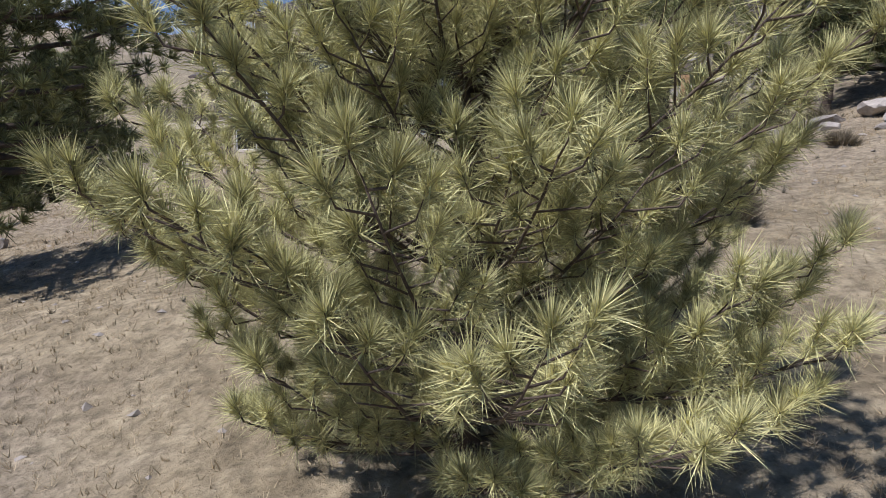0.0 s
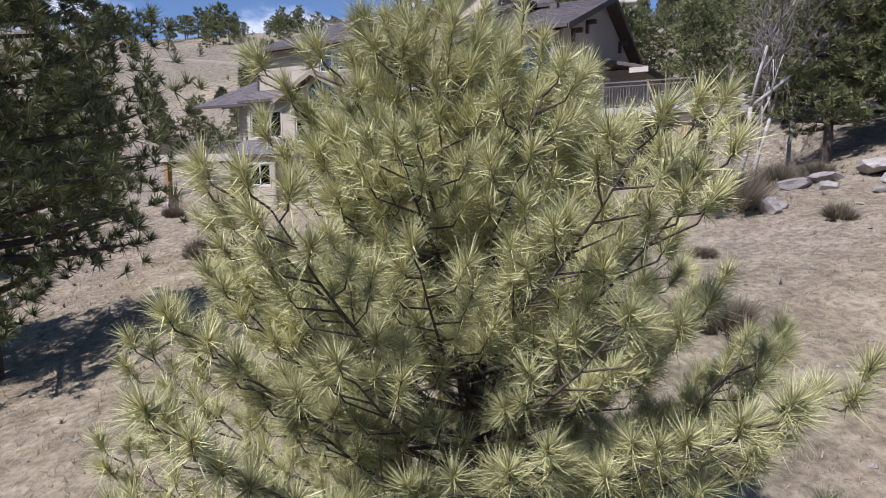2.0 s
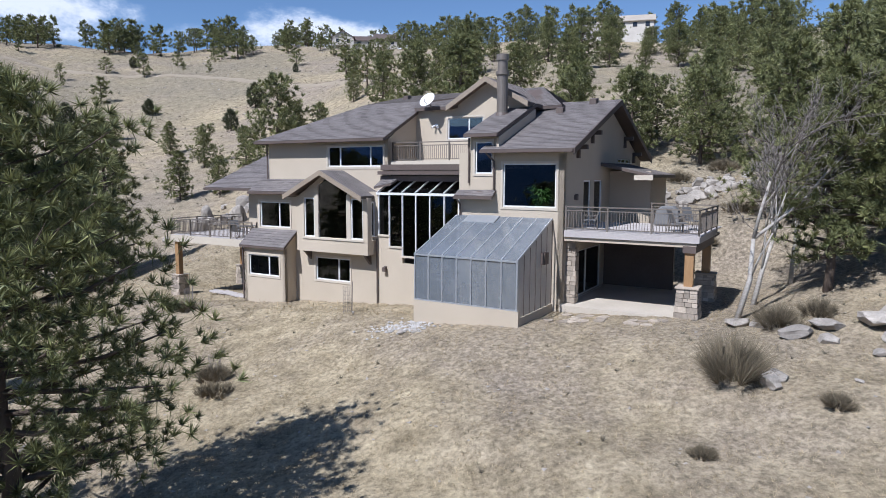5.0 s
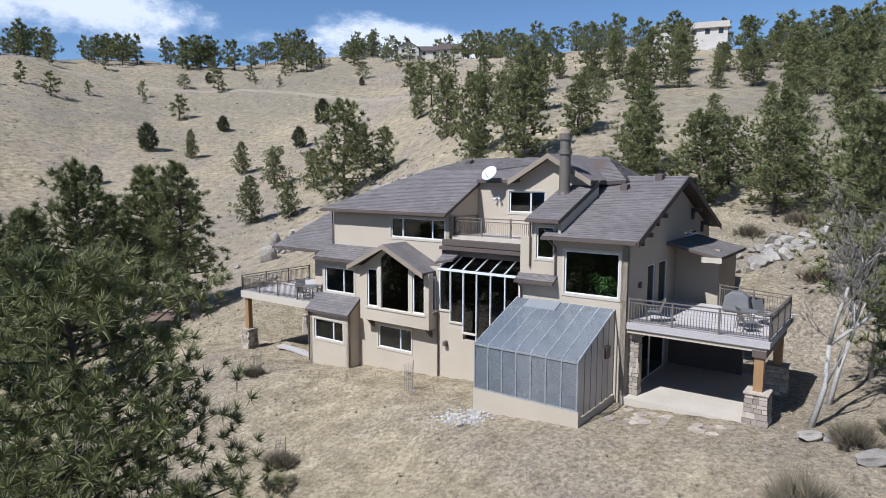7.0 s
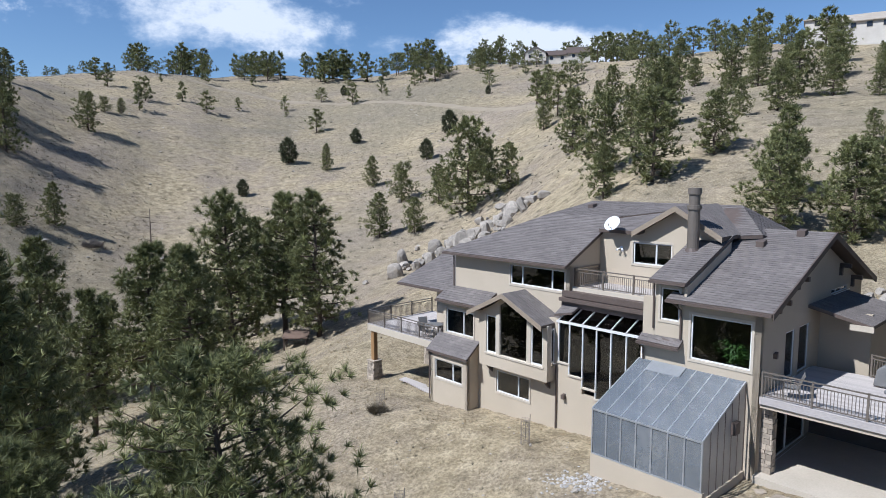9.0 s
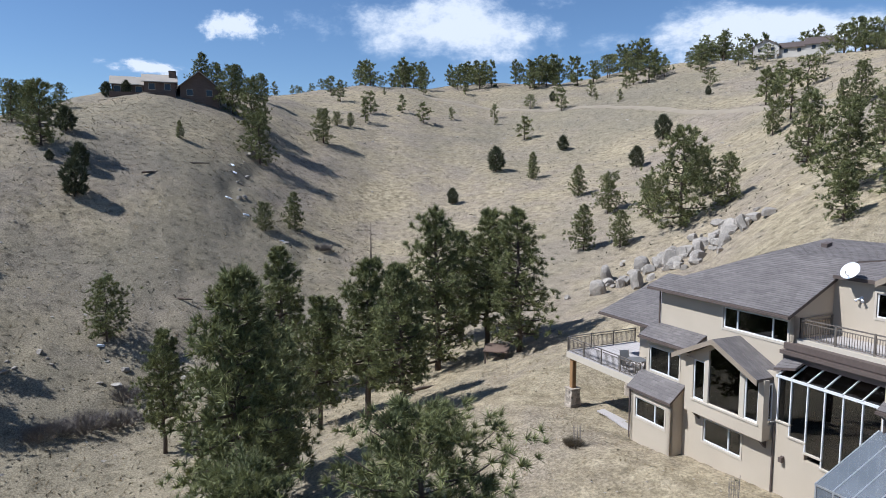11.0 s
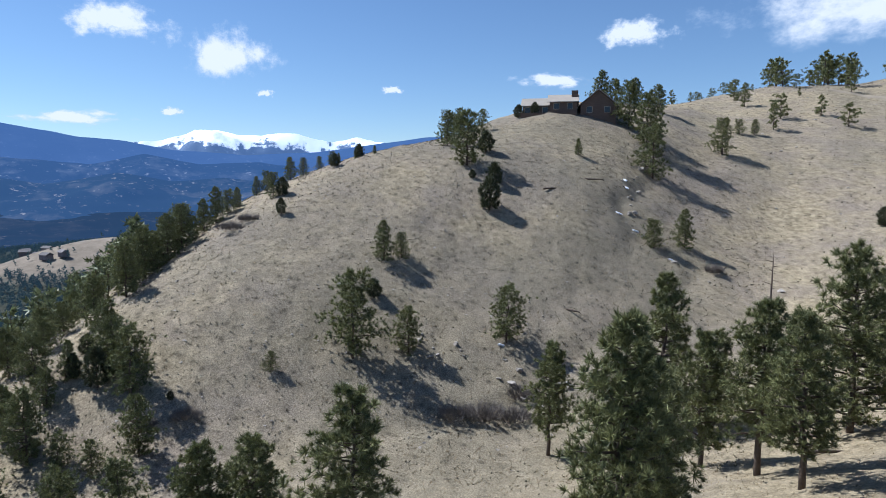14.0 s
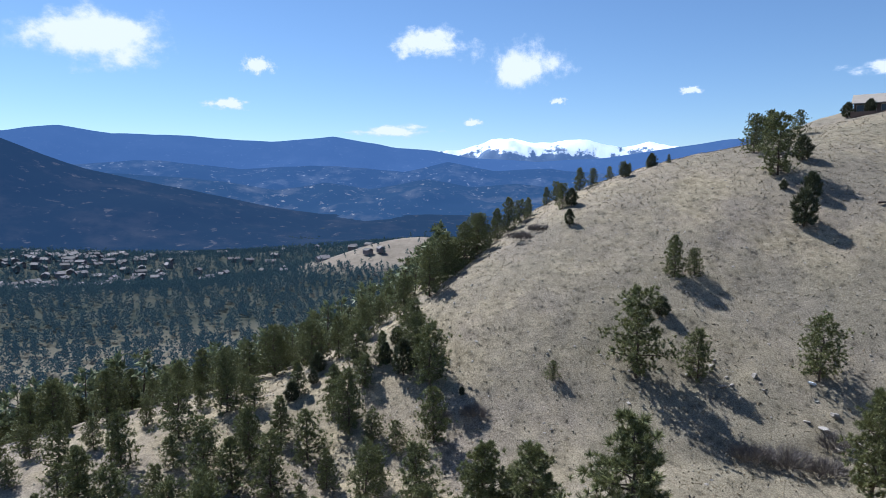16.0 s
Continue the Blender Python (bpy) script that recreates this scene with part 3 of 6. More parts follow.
def pine_meshes(seed, height, clumps, per, blade, width, bottom=0.18, girth=0.24, material=None, lean=0.0, gap=0.25, each=9, taper=0.62):
    """Trunk-with-limbs and crown of an open-grown pine."""
    rnd = np.random.RandomState(seed)
    wood = Shape()
    top = np.array([lean * height, 0, height])
    ts = np.linspace(0, 1, 9)
    bend = rnd.normal(0, 0.012 * height, (9, 3)) * np.sin(np.pi * ts)[:, None]
    trunk = ts[:, None] * top + bend * (1, 1, 0)
    trunk[0] -= (0, 0, 0.4)
    wood.tube(trunk, 0.019 * height * (1 - ts) ** 0.8 + 0.012, 8)
    at, way = [], []
    limbs = max(int(clumps / each), 10)
    lops = rnd.uniform(0.65, 1.2, 7)
    for k in range(limbs):
        s = bottom + (0.99 - bottom) * ((k + rnd.rand()) / limbs) ** 0.9
        q = (s - bottom) / (1 - bottom)
        reach = girth * height * (min(1, 0.55 + 1.6 * q) * (1 - q) ** taper + 0.03) * rnd.uniform(0.6, 1.15)
        ang = k * 2.399 + rnd.normal(0, 0.35)
        reach *= lops[int((ang % 6.283) / 6.284 * 7)]
        root = np.array([np.interp(s, ts, trunk[:, i]) for i in range(3)])
        out = np.array([math.cos(ang), math.sin(ang), 0])
        rise = rnd.uniform(-0.15, 0.25) + 0.55 * q
        mid, tip = root + out * reach * 0.55 + (0, 0, rise * reach * 0.3), root + out * reach + (0, 0, rise * reach * 0.9)
        wood.tube([root, mid, tip], [0.007 * height * (1.1 - q) + 0.012, 0.005 * height * (1.1 - q) + 0.008, 0.006], 4)
        m = max(2, int(round(clumps / limbs * (0.35 + 1.3 * reach / (girth * height)))))
        for j in range(m):
            e = rnd.uniform(gap + 0.1, 1.05) if j else 1.0
            base = root + (mid - root) * (e / 0.55) if e < 0.55 else mid + (tip - mid) * ((e - 0.55) / 0.45)
            off = rnd.normal(0, 1, 3) * (0.19 * reach, 0.19 * reach, 0.11 * reach)
            at.append(base + off)
            way.append(out * 0.5 + (0, 0, 0.75) + rnd.normal(0, 0.25, 3))
    at, way = np.array(at), np.array(way)
    v, f = blades(at, way, per, rnd.uniform(0.75, 1.25, len(at)) * blade, width, seed, 0.75)
    return wood.mesh("trunk", M_BARK, True), tri_mesh("crown", v, f, material or M_NEEDLE)


def tree_thing(name, meshes, x, y, scale, turn, label, category, group, tall=1.0, base=None, sink=0.1):
    ob = thing(name, pose(x, y, spot(x, y, sink) if base is None else base, 0, 0, turn), label, category, group)
    ob.scale = (scale, scale, scale * tall)
    for nm, me in zip(("trunk", "crown"), meshes):
        part(nm, me, None, ob)
    return ob


def juniper_meshes(seed, height, girth, clumps=70, per=26):
    rnd = np.random.RandomState(seed)
    wood = Shape().tube([(0, 0, -0.3), (0.03, 0, height * 0.5), (0, 0.02, height * 0.9)], [0.12, 0.08, 0.02], 6)
    at, way = [], []
    for k in range(clumps):
        q = (k + rnd.rand()) / clumps
        r = girth * math.sin(math.pi * min(1, 0.18 + 0.82 * q)) ** 0.8 * rnd.uniform(0.45, 1.0)
        a = k * 2.399
        at.append((math.cos(a) * r, math.sin(a) * r, height * (0.06 + 0.9 * q)))
        way.append((math.cos(a) * 0.5, math.sin(a) * 0.5, 0.9))
    v, f = blades(np.array(at), np.array(way), per, 0.5 * girth, 0.09 * girth, seed, 0.6)
    return wood.mesh("trunk", M_BARK, True), tri_mesh("crown", v, f, M_JUNIPER)


PINE_NEAR = [pine_meshes(11 + k, 10.0, 960, 34, 0.38, 0.046, b, g, lean=l, each=12) for k, (b, g, l) in enumerate(((0.06, 0.34, 0.02), (0.16, 0.30, -0.02), (0.06, 0.38, 0.01), (0.22, 0.28, 0.03)))]
PINE_MID = [pine_meshes(31 + k, 10.0, 640, 19, 0.56, 0.10, b, g, lean=l, each=12, taper=p) for k, (b, g, l, p) in enumerate(((0.01, 0.42, 0.02, 0.55), (0.04, 0.40, -0.02, 0.48), (0.0, 0.45, 0.0, 0.55), (0.08, 0.42, 0.03, 0.45), (0.02, 0.37, -0.01, 0.68)))]
PINE_FAR = [pine_meshes(51 + k, 10.0, 170, 12, 0.9, 0.22, b, g, taper=p) for k, (b, g, p) in enumerate(((0.06, 0.42, 0.45), (0.10, 0.38, 0.5), (0.18, 0.46, 0.38), (0.04, 0.32, 0.62)))]
PINE_SMALL = [pine_meshes(61 + k, 10.0, 44, 6, 1.45, 0.62, b, g, taper=p, each=3) for k, (b, g, p) in enumerate(((0.08, 0.34, 0.6), (0.14, 0.30, 0.5), (0.05, 0.38, 0.7)))]
PINE_CLOSE = pine_meshes(23, 10.0, 2300, 40, 0.30, 0.026, 0.14, 0.40, lean=0.01, each=26, taper=0.5)
JUNIPERS = [juniper_meshes(71 + k, 4.0, 1.35 + 0.15 * k, 90) for k in range(3)]


def young_pine():
    """The bushy young pine before the camera: whorled limbs with up-turned shoots, each sleeved in long needles."""
    r0 = np.random.RandomState(77)
    x0, y0 = 0.22, 4.75
    g = spot(x0, y0)
    tree = thing("young_pine", pose(x0, y0, g), "bushy young pine with long yellow-green needles", "tree")
    H = 3.05 - g
    wood, at, way = Shape(), [], []
    stems = [((0, 0, -0.3), (0.02, 0.05, H * 0.4), (-0.18, 0.0, H * 0.72), (-0.42, -0.05, H)), ((0.0, 0.02, H * 0.38), (0.22, -0.02, H * 0.62), (0.38, -0.1, H - 0.22)), ((-0.1, 0, H * 0.6), (0.08, 0.1, H * 0.75), (0.12, 0.12, H - 0.38)), ((-0.1, 0, H * 0.55), (-0.7, -0.1, H * 0.72), (-0.98, -0.1, H - 0.75)), ((0.2, 0, H * 0.58), (0.7, 0.05, H * 0.72), (0.82, 0.0, H - 0.62))]
    radii = [(0.10, 0.07, 0.04, 0.012), (0.05, 0.03, 0.01), (0.04, 0.02, 0.01), (0.035, 0.02, 0.008), (0.035, 0.02, 0.008)]
    for st, ra in zip(stems, radii):
        wood.tube(st, ra, 8)

    def shoot(a, d, length, sleeve):
        b = a + d * length * 0.6 + (0, 0, 0.05 * length)
        c = b + (d * 0.55 + np.array((0, 0, 0.75))) * length * 0.45
        wood.tube([a, b, c], [0.007, 0.006, 0.004], 4)
        tip = (c - b) / np.linalg.norm(c - b)
        for q in np.linspace(0, 1, sleeve):
            at.append(c - (c - b) * (1 - q) * 0.7)
            way.append(tip * (0.55 + 0.25 * q))

    for si, st in enumerate(stems):
        st = np.array(st, float)
        tt = np.linspace(0, 1, len(st))
        zs = np.arange(0.35 if si == 0 else st[0][2] + 0.4, st[-1][2] - 0.62, 0.27)
        for zi, z in enumerate(zs):
            f = np.interp(z, st[:, 2], tt)
            root = np.array([np.interp(f, tt, st[:, k]) for k in range(3)])
            q = z / H
            reach0 = np.interp(q, (0, 0.15, 0.42, 0.6, 0.75, 0.9, 1), (2.0, 2.8, 2.45, 1.55, 0.72, 0.20, 0.06)) * (1 if si == 0 else 0.34)
            ring = 4 if si else 10 if q < 0.42 else 7
            for k in range(ring):
                a = zi * 1.1 + k * 6.283 / ring + r0.normal(0, 0.22)
                reach = reach0 * r0.uniform(0.5, 1.03)
                out = np.array((math.cos(a), math.sin(a), 0))
                lift = 0.10 + 0.95 * q + r0.normal(0, 0.13)
                pts = [root + out * reach * s + (0, 0, reach * (lift * s - 0.10 * math.sin(3.1 * s) + 0.12 * s * s)) for s in (0, 0.3, 0.6, 0.85, 1.0)]
                wood.tube(pts, [0.021, 0.017, 0.012, 0.008, 0.005], 5)
                pts = np.array(pts)
                n = max(4, int(reach / 0.125))
                for j in range(n):
                    s = 0.30 + 0.70 * (j + r0.uniform(0, 0.6)) / n
                    b = np.array([np.interp(s, (0, 0.3, 0.6, 0.85, 1.0), pts[:, m]) for m in range(3)])
                    side = np.array((-out[1], out[0], 0)) * (1 if j % 2 else -1)
                    d = out * r0.uniform(0.35, 0.8) + side * r0.uniform(0.4, 0.9) + (0, 0, r0.uniform(0.0, 0.4))
                    shoot(b, d / np.linalg.norm(d), r0.uniform(0.22, 0.66) * (1.15 - 0.45 * s), 4)
                shoot(pts[-1], out * 0.85 + (0, 0, 0.4), 0.24, 4)
        for q in np.linspace(0, 1, 9):
            at.append(st[-1] - (st[-1] - st[-2]) / np.linalg.norm(st[-1] - st[-2]) * 0.62 * (1 - q))
            way.append(np.array((0, 0, 0.8)))
    at, way = np.array(at), np.array(way)
    v, f = blades(at, way, 52, 0.20, 0.0064, 5, 0.50)
    part("trunk", wood, M_BARK, tree, smooth=True)
    part("crown", tri_mesh("crown", v, f, M_NEEDLE_NEAR), None, tree, "long yellow-green needles in tufts")
    return tree


young_pine()

# ---- the house: u runs along its front to the right, v into it, z up ----
house = thing("house", pose(HOUSE[0], HOUSE[1], 0, 0, 0, -30), "large tan stucco split-level house with brown shingle roofs", "house")


def wall(name, lo, hi, thick, axis, at, holes=(), material=None, parent=None, label=""):
    """An upright wall along u (axis 'u', its outer face at v = at, body behind it) or along v (axis 'v', outer face at u = at, body to
    smaller u), from lo to hi (along, z), with openings (a0, a1, z0, z1) right through."""
    cuts_a = sorted({lo[0], hi[0], *[h[0] for h in holes], *[h[1] for h in holes]})
    cuts_z = sorted({lo[1], hi[1], *[h[2] for h in holes], *[h[3] for h in holes]})
    sh = Shape()
    for a0, a1 in zip(cuts_a, cuts_a[1:]):
        start = None
        for z0, z1 in list(zip(cuts_z, cuts_z[1:])) + [(None, None)]:
            solid = z0 is not None and not any(h[0] < (a0 + a1) / 2 < h[1] and h[2] < (z0 + z1) / 2 < h[3] for h in holes)
            if solid:
                start = z0 if start is None else start
                end = z1
            elif start is not None:
                if axis == "u":
                    sh.box((a0, at, start), (a1, at + thick, end))
                else:
                    sh.box((at - thick, a0, start), (at, a1, end))
                start = None
    return part(name, sh, material or M_STUCCO, parent or house, label)


def window(a0, a1, z0, z1, at, splits=(), axis="u", inset=0.05, edge=0.065, trim=True, label="white-framed window with dark glass", head=None, parent=None):
    """A glazed unit: cream surround, white frame and mullions, a pane in each light. head: height of a peaked top at its middle."""
    w = part("window", Shape().box(*[(p if axis == "u" else (p[1], p[0], p[2])) for p in ((a0, at + inset + 0.05, z0 - 0.001), (a1, at + inset + 0.07, z0 + 0.03))]), M_WHITE, parent or house, label)
    flip = (lambda a, v, z: (a, v, z)) if axis == "u" else (lambda a, v, z: (at - (v - at), a, z))

    def block(name, a, b, c, d, v0, v1, material):
        part(name, Shape().box(flip(a, v0, c), flip(b, v1, d)), material, w)

    if trim:
        for q in ((a0 - 0.10, a1 + 0.10, z1, z1 + 0.10), (a0 - 0.10, a1 + 0.10, z0 - 0.11, z0), (a0 - 0.10, a0, z0, z1), (a1, a1 + 0.10, z0, z1)):
            block("trim", *q, at - 0.03, at + 0.02, M_TRIM)
    for q in ((a0, a1, z1 - edge, z1), (a0, a1, z0, z0 + edge), (a0, a0 + edge, z0 + edge, z1 - edge), (a1 - edge, a1, z0 + edge, z1 - edge)):
        block("frame", *q, at - 0.01 + inset, at + 0.06 + inset, M_WHITE)
    edges = [a0 + edge, *splits, a1 - edge]
    for s in splits:
        block("mullion", s - edge * 0.55, s + edge * 0.55, z0 + edge, z1 - edge, at - 0.012 + inset, at + 0.055 + inset, M_WHITE)
    for b0, b1 in zip(edges, edges[1:]):
        pane = part("pane", Shape().box(flip(b0, at + 0.02 + inset, z0 + edge), flip(b1, at + 0.03 + inset, z1 - edge)), M_GLASS, w)
        pane.visible_shadow = False
    return w


def shingles(a, b, c, d, seed):
    """Overlapping tabs, course by course, on the plane with eave a-b and top d-c."""
    rnd = np.random.RandomState(seed)
    a, b, c, d = (np.asarray(k, float) for k in (a, b, c, d))
    rise = (np.linalg.norm(d - a) + np.linalg.norm(c - b)) / 2
    up = np.cross(b - a, d - a)
    up /= np.linalg.norm(up)
    up = up if up[2] > 0 else -up
    rows = max(int(rise / 0.19), 1)
    vs, fs = [], []
    for k in range(rows):
        s0, s1 = k / rows, min((k + 1.25) / rows, 1)
        l0, r0, l1, r1 = a + (d - a) * s0, b + (c - b) * s0, a + (d - a) * s1, b + (c - b) * s1
        long = np.linalg.norm(r0 - l0)
        if long < 0.1:
            continue
        cuts = [0.0]
        while cuts[-1] < 1:
            cuts.append(cuts[-1] + rnd.uniform(0.18, 0.62) / long)
        cuts[-1] = 1.0
        for x0, x1 in zip(cuts, cuts[1:]):
            h = 0.020 + rnd.uniform(0, 0.012)
            p = [l0 + (r0 - l0) * x0, l0 + (r0 - l0) * x1, l1 + (r1 - l1) * x1, l1 + (r1 - l1) * x0]
            n = len(vs)
            vs += [p[0] + up * h, p[1] + up * h, p[2] + up * 0.006, p[3] + up * 0.006, p[0], p[1]]
            fs += [(n, n + 1, n + 2, n + 3), (n + 4, n + 5, n + 1, n)]
    return Shape().put(vs, fs)


def roof(a, b, c, d, seed, thick=0.16, label=""):
    """A roof plane: deck with fascia edge, shingles over it."""
    r = part("roof", Shape().slab([a, b, c, d], thick), M_FASCIA, house, label or "brown asphalt shingle roof")
    s = part("shingle", shingles(a, b, c, d, seed), M_SHINGLE, r, "weathered grey-brown shingle courses")
    tagged(s, kind="stuff")
    return r


# walls, from the lower left to the right
wall("wall", (-18.7, -1.6), (-10.0, 5.8), 0.25, "u", 0.0, [(-14.25, -11.85, 0.92, 2.18), (-18.45, -16.1, 3.66, 5.12), (-14.4, -10.6, 3.4, 5.5)])
wall("wall", (-10.0, -1.6), (-5.2, 5.76), 0.25, "u", 0.003, [(-9.95, -9.28, 3.6, 5.7), (-9.28, -8.47, 3.03, 5.7), (-8.47, -5.28, 2.2, 5.7)])
wall("wall", (-5.2, -0.5), (-0.0, 7.7), 0.25, "u", 0.0, [(-2.92, -0.36, 5.24, 7.2), (-4.36, -3.47, 6.74, 7.7)])
wall("wall", (-4.62, 7.7), (-3.2, 8.5), 0.25, "u", 0.001, [(-4.36, -3.47, 7.7, 8.2)])
wall("wall", (-18.45, 5.8), (-9.9, 8.5), 0.25, "u", 0.8, [(-13.95, -10.2, 7.1, 8.2)])
wall("wall", (-9.9, 7.0), (-3.2, 10.25), 0.25, "u", 3.5, [(-7.88, -5.75, 8.58, 9.7)])
part("wall", Shape().prism([(-7.5, 3.5, 10.25), (-3.3, 3.5, 10.25), (-5.4, 3.5, 11.45)], (0, 0.25, 0)), M_STUCCO, house)
part("wall", Shape().prism([(-9.9, 0.8, 8.5), (-9.9, 0.8, 7.0), (-9.9, 3.5, 7.0), (-9.9, 3.5, 10.1)], (-0.25, 0, 0)), M_STUCCO, house)
wall("wall", (0.25, -1.6), (12.0, 3.9), 0.25, "v", -18.45)
wall("wall", (1.05, 3.9), (12.0, 8.5), 0.25, "v", -18.2)
wall("wall", (0.0, -0.5), (13.0, 7.6), 0.25, "v", 0.0, [(2.65, 3.7, 4.35, 6.45), (4.25, 5.5, 4.35, 6.45), (1.5, 5.6, 1.0, 3.2), (8.3, 10.8, 7.35, 7.58)])
part("wall", Shape().prism([(0, 0, 7.6), (0, 13.0, 7.6), (0, 6.5, 10.15)], (-0.25, 0, 0)), M_STUCCO, house)
wall("wall", (-18.45, -1.6), (0, 7.6), 0.25, "u", 13.0, label="plain rear wall")
# rear bump-out with its lean-to roof
wall("wall", (0.003, 3.0), (2.1, 6.9), 0.2, "u", 6.9)
wall("wall", (7.1, 3.0), (10.6, 6.75), 0.2, "v", 2.1)
# fascia brown here paints in the deep shade below the deck
wall("wall", (0.003, 0.6), (3.5, 3.88), 0.2, "u", 6.25, material=M_FASCIA, label="wall under the deck, coloured dark brown for its shade")
roof((0.0, 5.2, 7.3), (2.55, 5.2, 6.72), (2.55, 10.8, 6.72), (0.0, 10.8, 7.3), 40, 0.14, "brown shingle lean-to roof over the side porch")
part("bracket", Shape().box((1.7, 5.1, 6.46), (2.6, 5.2, 6.70)), M_TRIM, house)
# left wing beyond the upper storey
wall("wall", (-22.2, 2.7), (-18.45, 5.75), 0.22, "u", 2.6, [(-20.9, -19.5, 2.85, 4.9)])
wall("wall", (2.82, 2.7), (8.0, 5.75), 0.22, "v", -22.0)
window(-20.9, -19.5, 2.85, 4.9, 2.6, (-20.2,), label="glazed door to the deck with a dark interior")

# floors and walls behind the glass, their dimness painted in as dark colour
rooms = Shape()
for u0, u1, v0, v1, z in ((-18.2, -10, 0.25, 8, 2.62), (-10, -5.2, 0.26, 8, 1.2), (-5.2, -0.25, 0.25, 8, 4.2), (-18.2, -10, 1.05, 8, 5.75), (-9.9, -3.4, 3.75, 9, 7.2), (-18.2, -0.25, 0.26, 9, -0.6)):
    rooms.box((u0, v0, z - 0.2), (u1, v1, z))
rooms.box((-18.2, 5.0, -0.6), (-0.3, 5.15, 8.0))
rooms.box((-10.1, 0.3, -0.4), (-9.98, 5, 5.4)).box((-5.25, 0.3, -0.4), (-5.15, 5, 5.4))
part("interior", rooms, M_ROOMSHADE, house, "rooms behind the windows, coloured dark for their dimness")

# windows of the front
window(-14.25, -11.85, 0.92, 2.18, 0.0, (-12.65,))
window(-18.45, -16.1, 3.66, 5.12, 0.0, (-16.95,))
window(-13.95, -10.2, 7.1, 8.2, 0.8, (-13.1, -11.05), label="wide upper window of three dark lights")
window(-7.88, -5.75, 8.58, 9.7, 3.5, (-6.6,))
window(-4.36, -3.47, 6.74, 8.2, 0.0)
window(-2.92, -0.36, 5.24, 7.2, 0.0, label="large picture window with a houseplant behind it")
window(2.65, 3.7, 4.35, 6.45, 0.0, axis="v", trim=False, label="dark glazed side door")
window(4.25, 5.5, 4.35, 6.45, 0.0, axis="v", trim=False, label="dark glazed side door")
window(1.5, 5.6, 1.0, 3.2, 0.0, (3.4,), axis="v", trim=False, label="sliding patio door under the deck")
window(8.3, 10.8, 7.35, 7.58, 0.0, (9.1, 9.95), axis="v", trim=False, edge=0.04)

# tall stepped windows of the sunroom
sunroom = part("sunroom", Shape().box((-10.05, -0.06, 5.66), (-5.15, 0.08, 5.78)), M_WHITE, house, "white-framed sunroom with tall stepped windows and a glass roof")
cols = (-9.92, -9.26, -8.46, -7.66, -6.84, -6.02, -5.2)
sills = (3.62, 3.06, 2.6, 2.2, 2.2, 2.2)
for k, u in enumerate(cols):
    low = min(sills[max(k - 1, 0)], sills[min(k, 5)])
    part("mullion", Shape().box((u - 0.026, -0.03, low), (u + 0.026, 0.07, 5.66)), M_WHITE, sunroom)
for u0, u1, z in zip(cols, cols[1:], sills):
    part("sill", Shape().box((u0 - 0.05, -0.06, z - 0.09), (u1 + 0.05, 0.10, z)), M_TRIM, sunroom)
    pane = part("pane", Shape().box((u0 + 0.055, 0.02, z), (u1 - 0.055, 0.03, 5.66)), M_GLASS, sunroom)
    pane.visible_shadow = False
    top = part("pane", Shape().slab([(u0 + 0.04, 0, 5.80), (u1 - 0.04, 0, 5.80), (u1 - 0.04, 1.15, 6.33), (u0 + 0.04, 1.15, 6.33)], 0.015), M_GLASS, sunroom)
    top.visible_shadow = False
for u in cols:
    part("rafter", Shape().bar((u, -0.08, 5.79), (u, 1.2, 6.37), 0.04, 0.06), M_WHITE, sunroom)

# the bay: a boxed-out sill on brackets, three lights under a small gable
bay = part("bay", Shape().box((-14.95, -0.7, 2.56), (-10.12, -0.003, 3.28)), M_STUCCO, house, "projecting bay window under a small shingled gable")
part("corner", Shape().box((-14.95, -0.7, 3.28), (-14.42, -0.003, 5.5)), M_STUCCO, bay)
part("corner", Shape().box((-10.42, -0.7, 3.28), (-10.12, -0.35, 5.5)), M_STUCCO, bay)
part("post", Shape().box((-13.68, -0.69, 3.32), (-13.42, -0.55, 5.62)), M_TRIM, bay)
part("post", Shape().box((-11.5, -0.69, 3.32), (-11.22, -0.55, 5.62)), M_TRIM, bay)
part("sill", Shape().box((-14.5, -0.75, 3.24), (-10.35, -0.5, 3.34)), M_TRIM, bay)
for u0, u1, z in ((-14.42, -13.68, 5.45), (-11.22, -10.42, 5.45)):
    window(u0, u1, 3.34, z, -0.68, (), edge=0.07, trim=False, parent=bay, label="narrow side light")
part("gable", Shape().prism([(-14.95, -0.66, 5.45), (-13.45, -0.66, 5.45), (-13.45, -0.66, 6.1), (-12.86, -0.66, 6.55), (-12.86, -0.66, 6.78)], (0, 0.14, 0)), M_STUCCO, bay)
part("gable", Shape().prism([(-11.45, -0.66, 5.45), (-10.12, -0.66, 5.45), (-10.3, -0.66, 5.6), (-12.86, -0.66, 6.78), (-12.86, -0.66, 6.55), (-11.45, -0.66, 6.0)], (0, 0.14, 0)), M_STUCCO, bay)
pane = part("pane", Shape().prism([(-13.42, -0.6, 3.36), (-11.5, -0.6, 3.36), (-11.5, -0.6, 5.95), (-12.86, -0.6, 6.5), (-13.42, -0.6, 6.1)], (0, 0.012, 0)), M_GLASS, bay)
pane.visible_shadow = False
window(-0.33, -0.05, 3.5, 5.3, -10.12, (), axis="v", edge=0.06, trim=False, parent=bay, label="narrow return light of the bay")
for u in (-14.6, -10.5):
    part("bracket", Shape().prism([(u - 0.08, 0, 2.0), (u - 0.08, -0.55, 2.56), (u - 0.08, 0, 2.56)], (0.16, 0, 0)), M_FASCIA, bay)
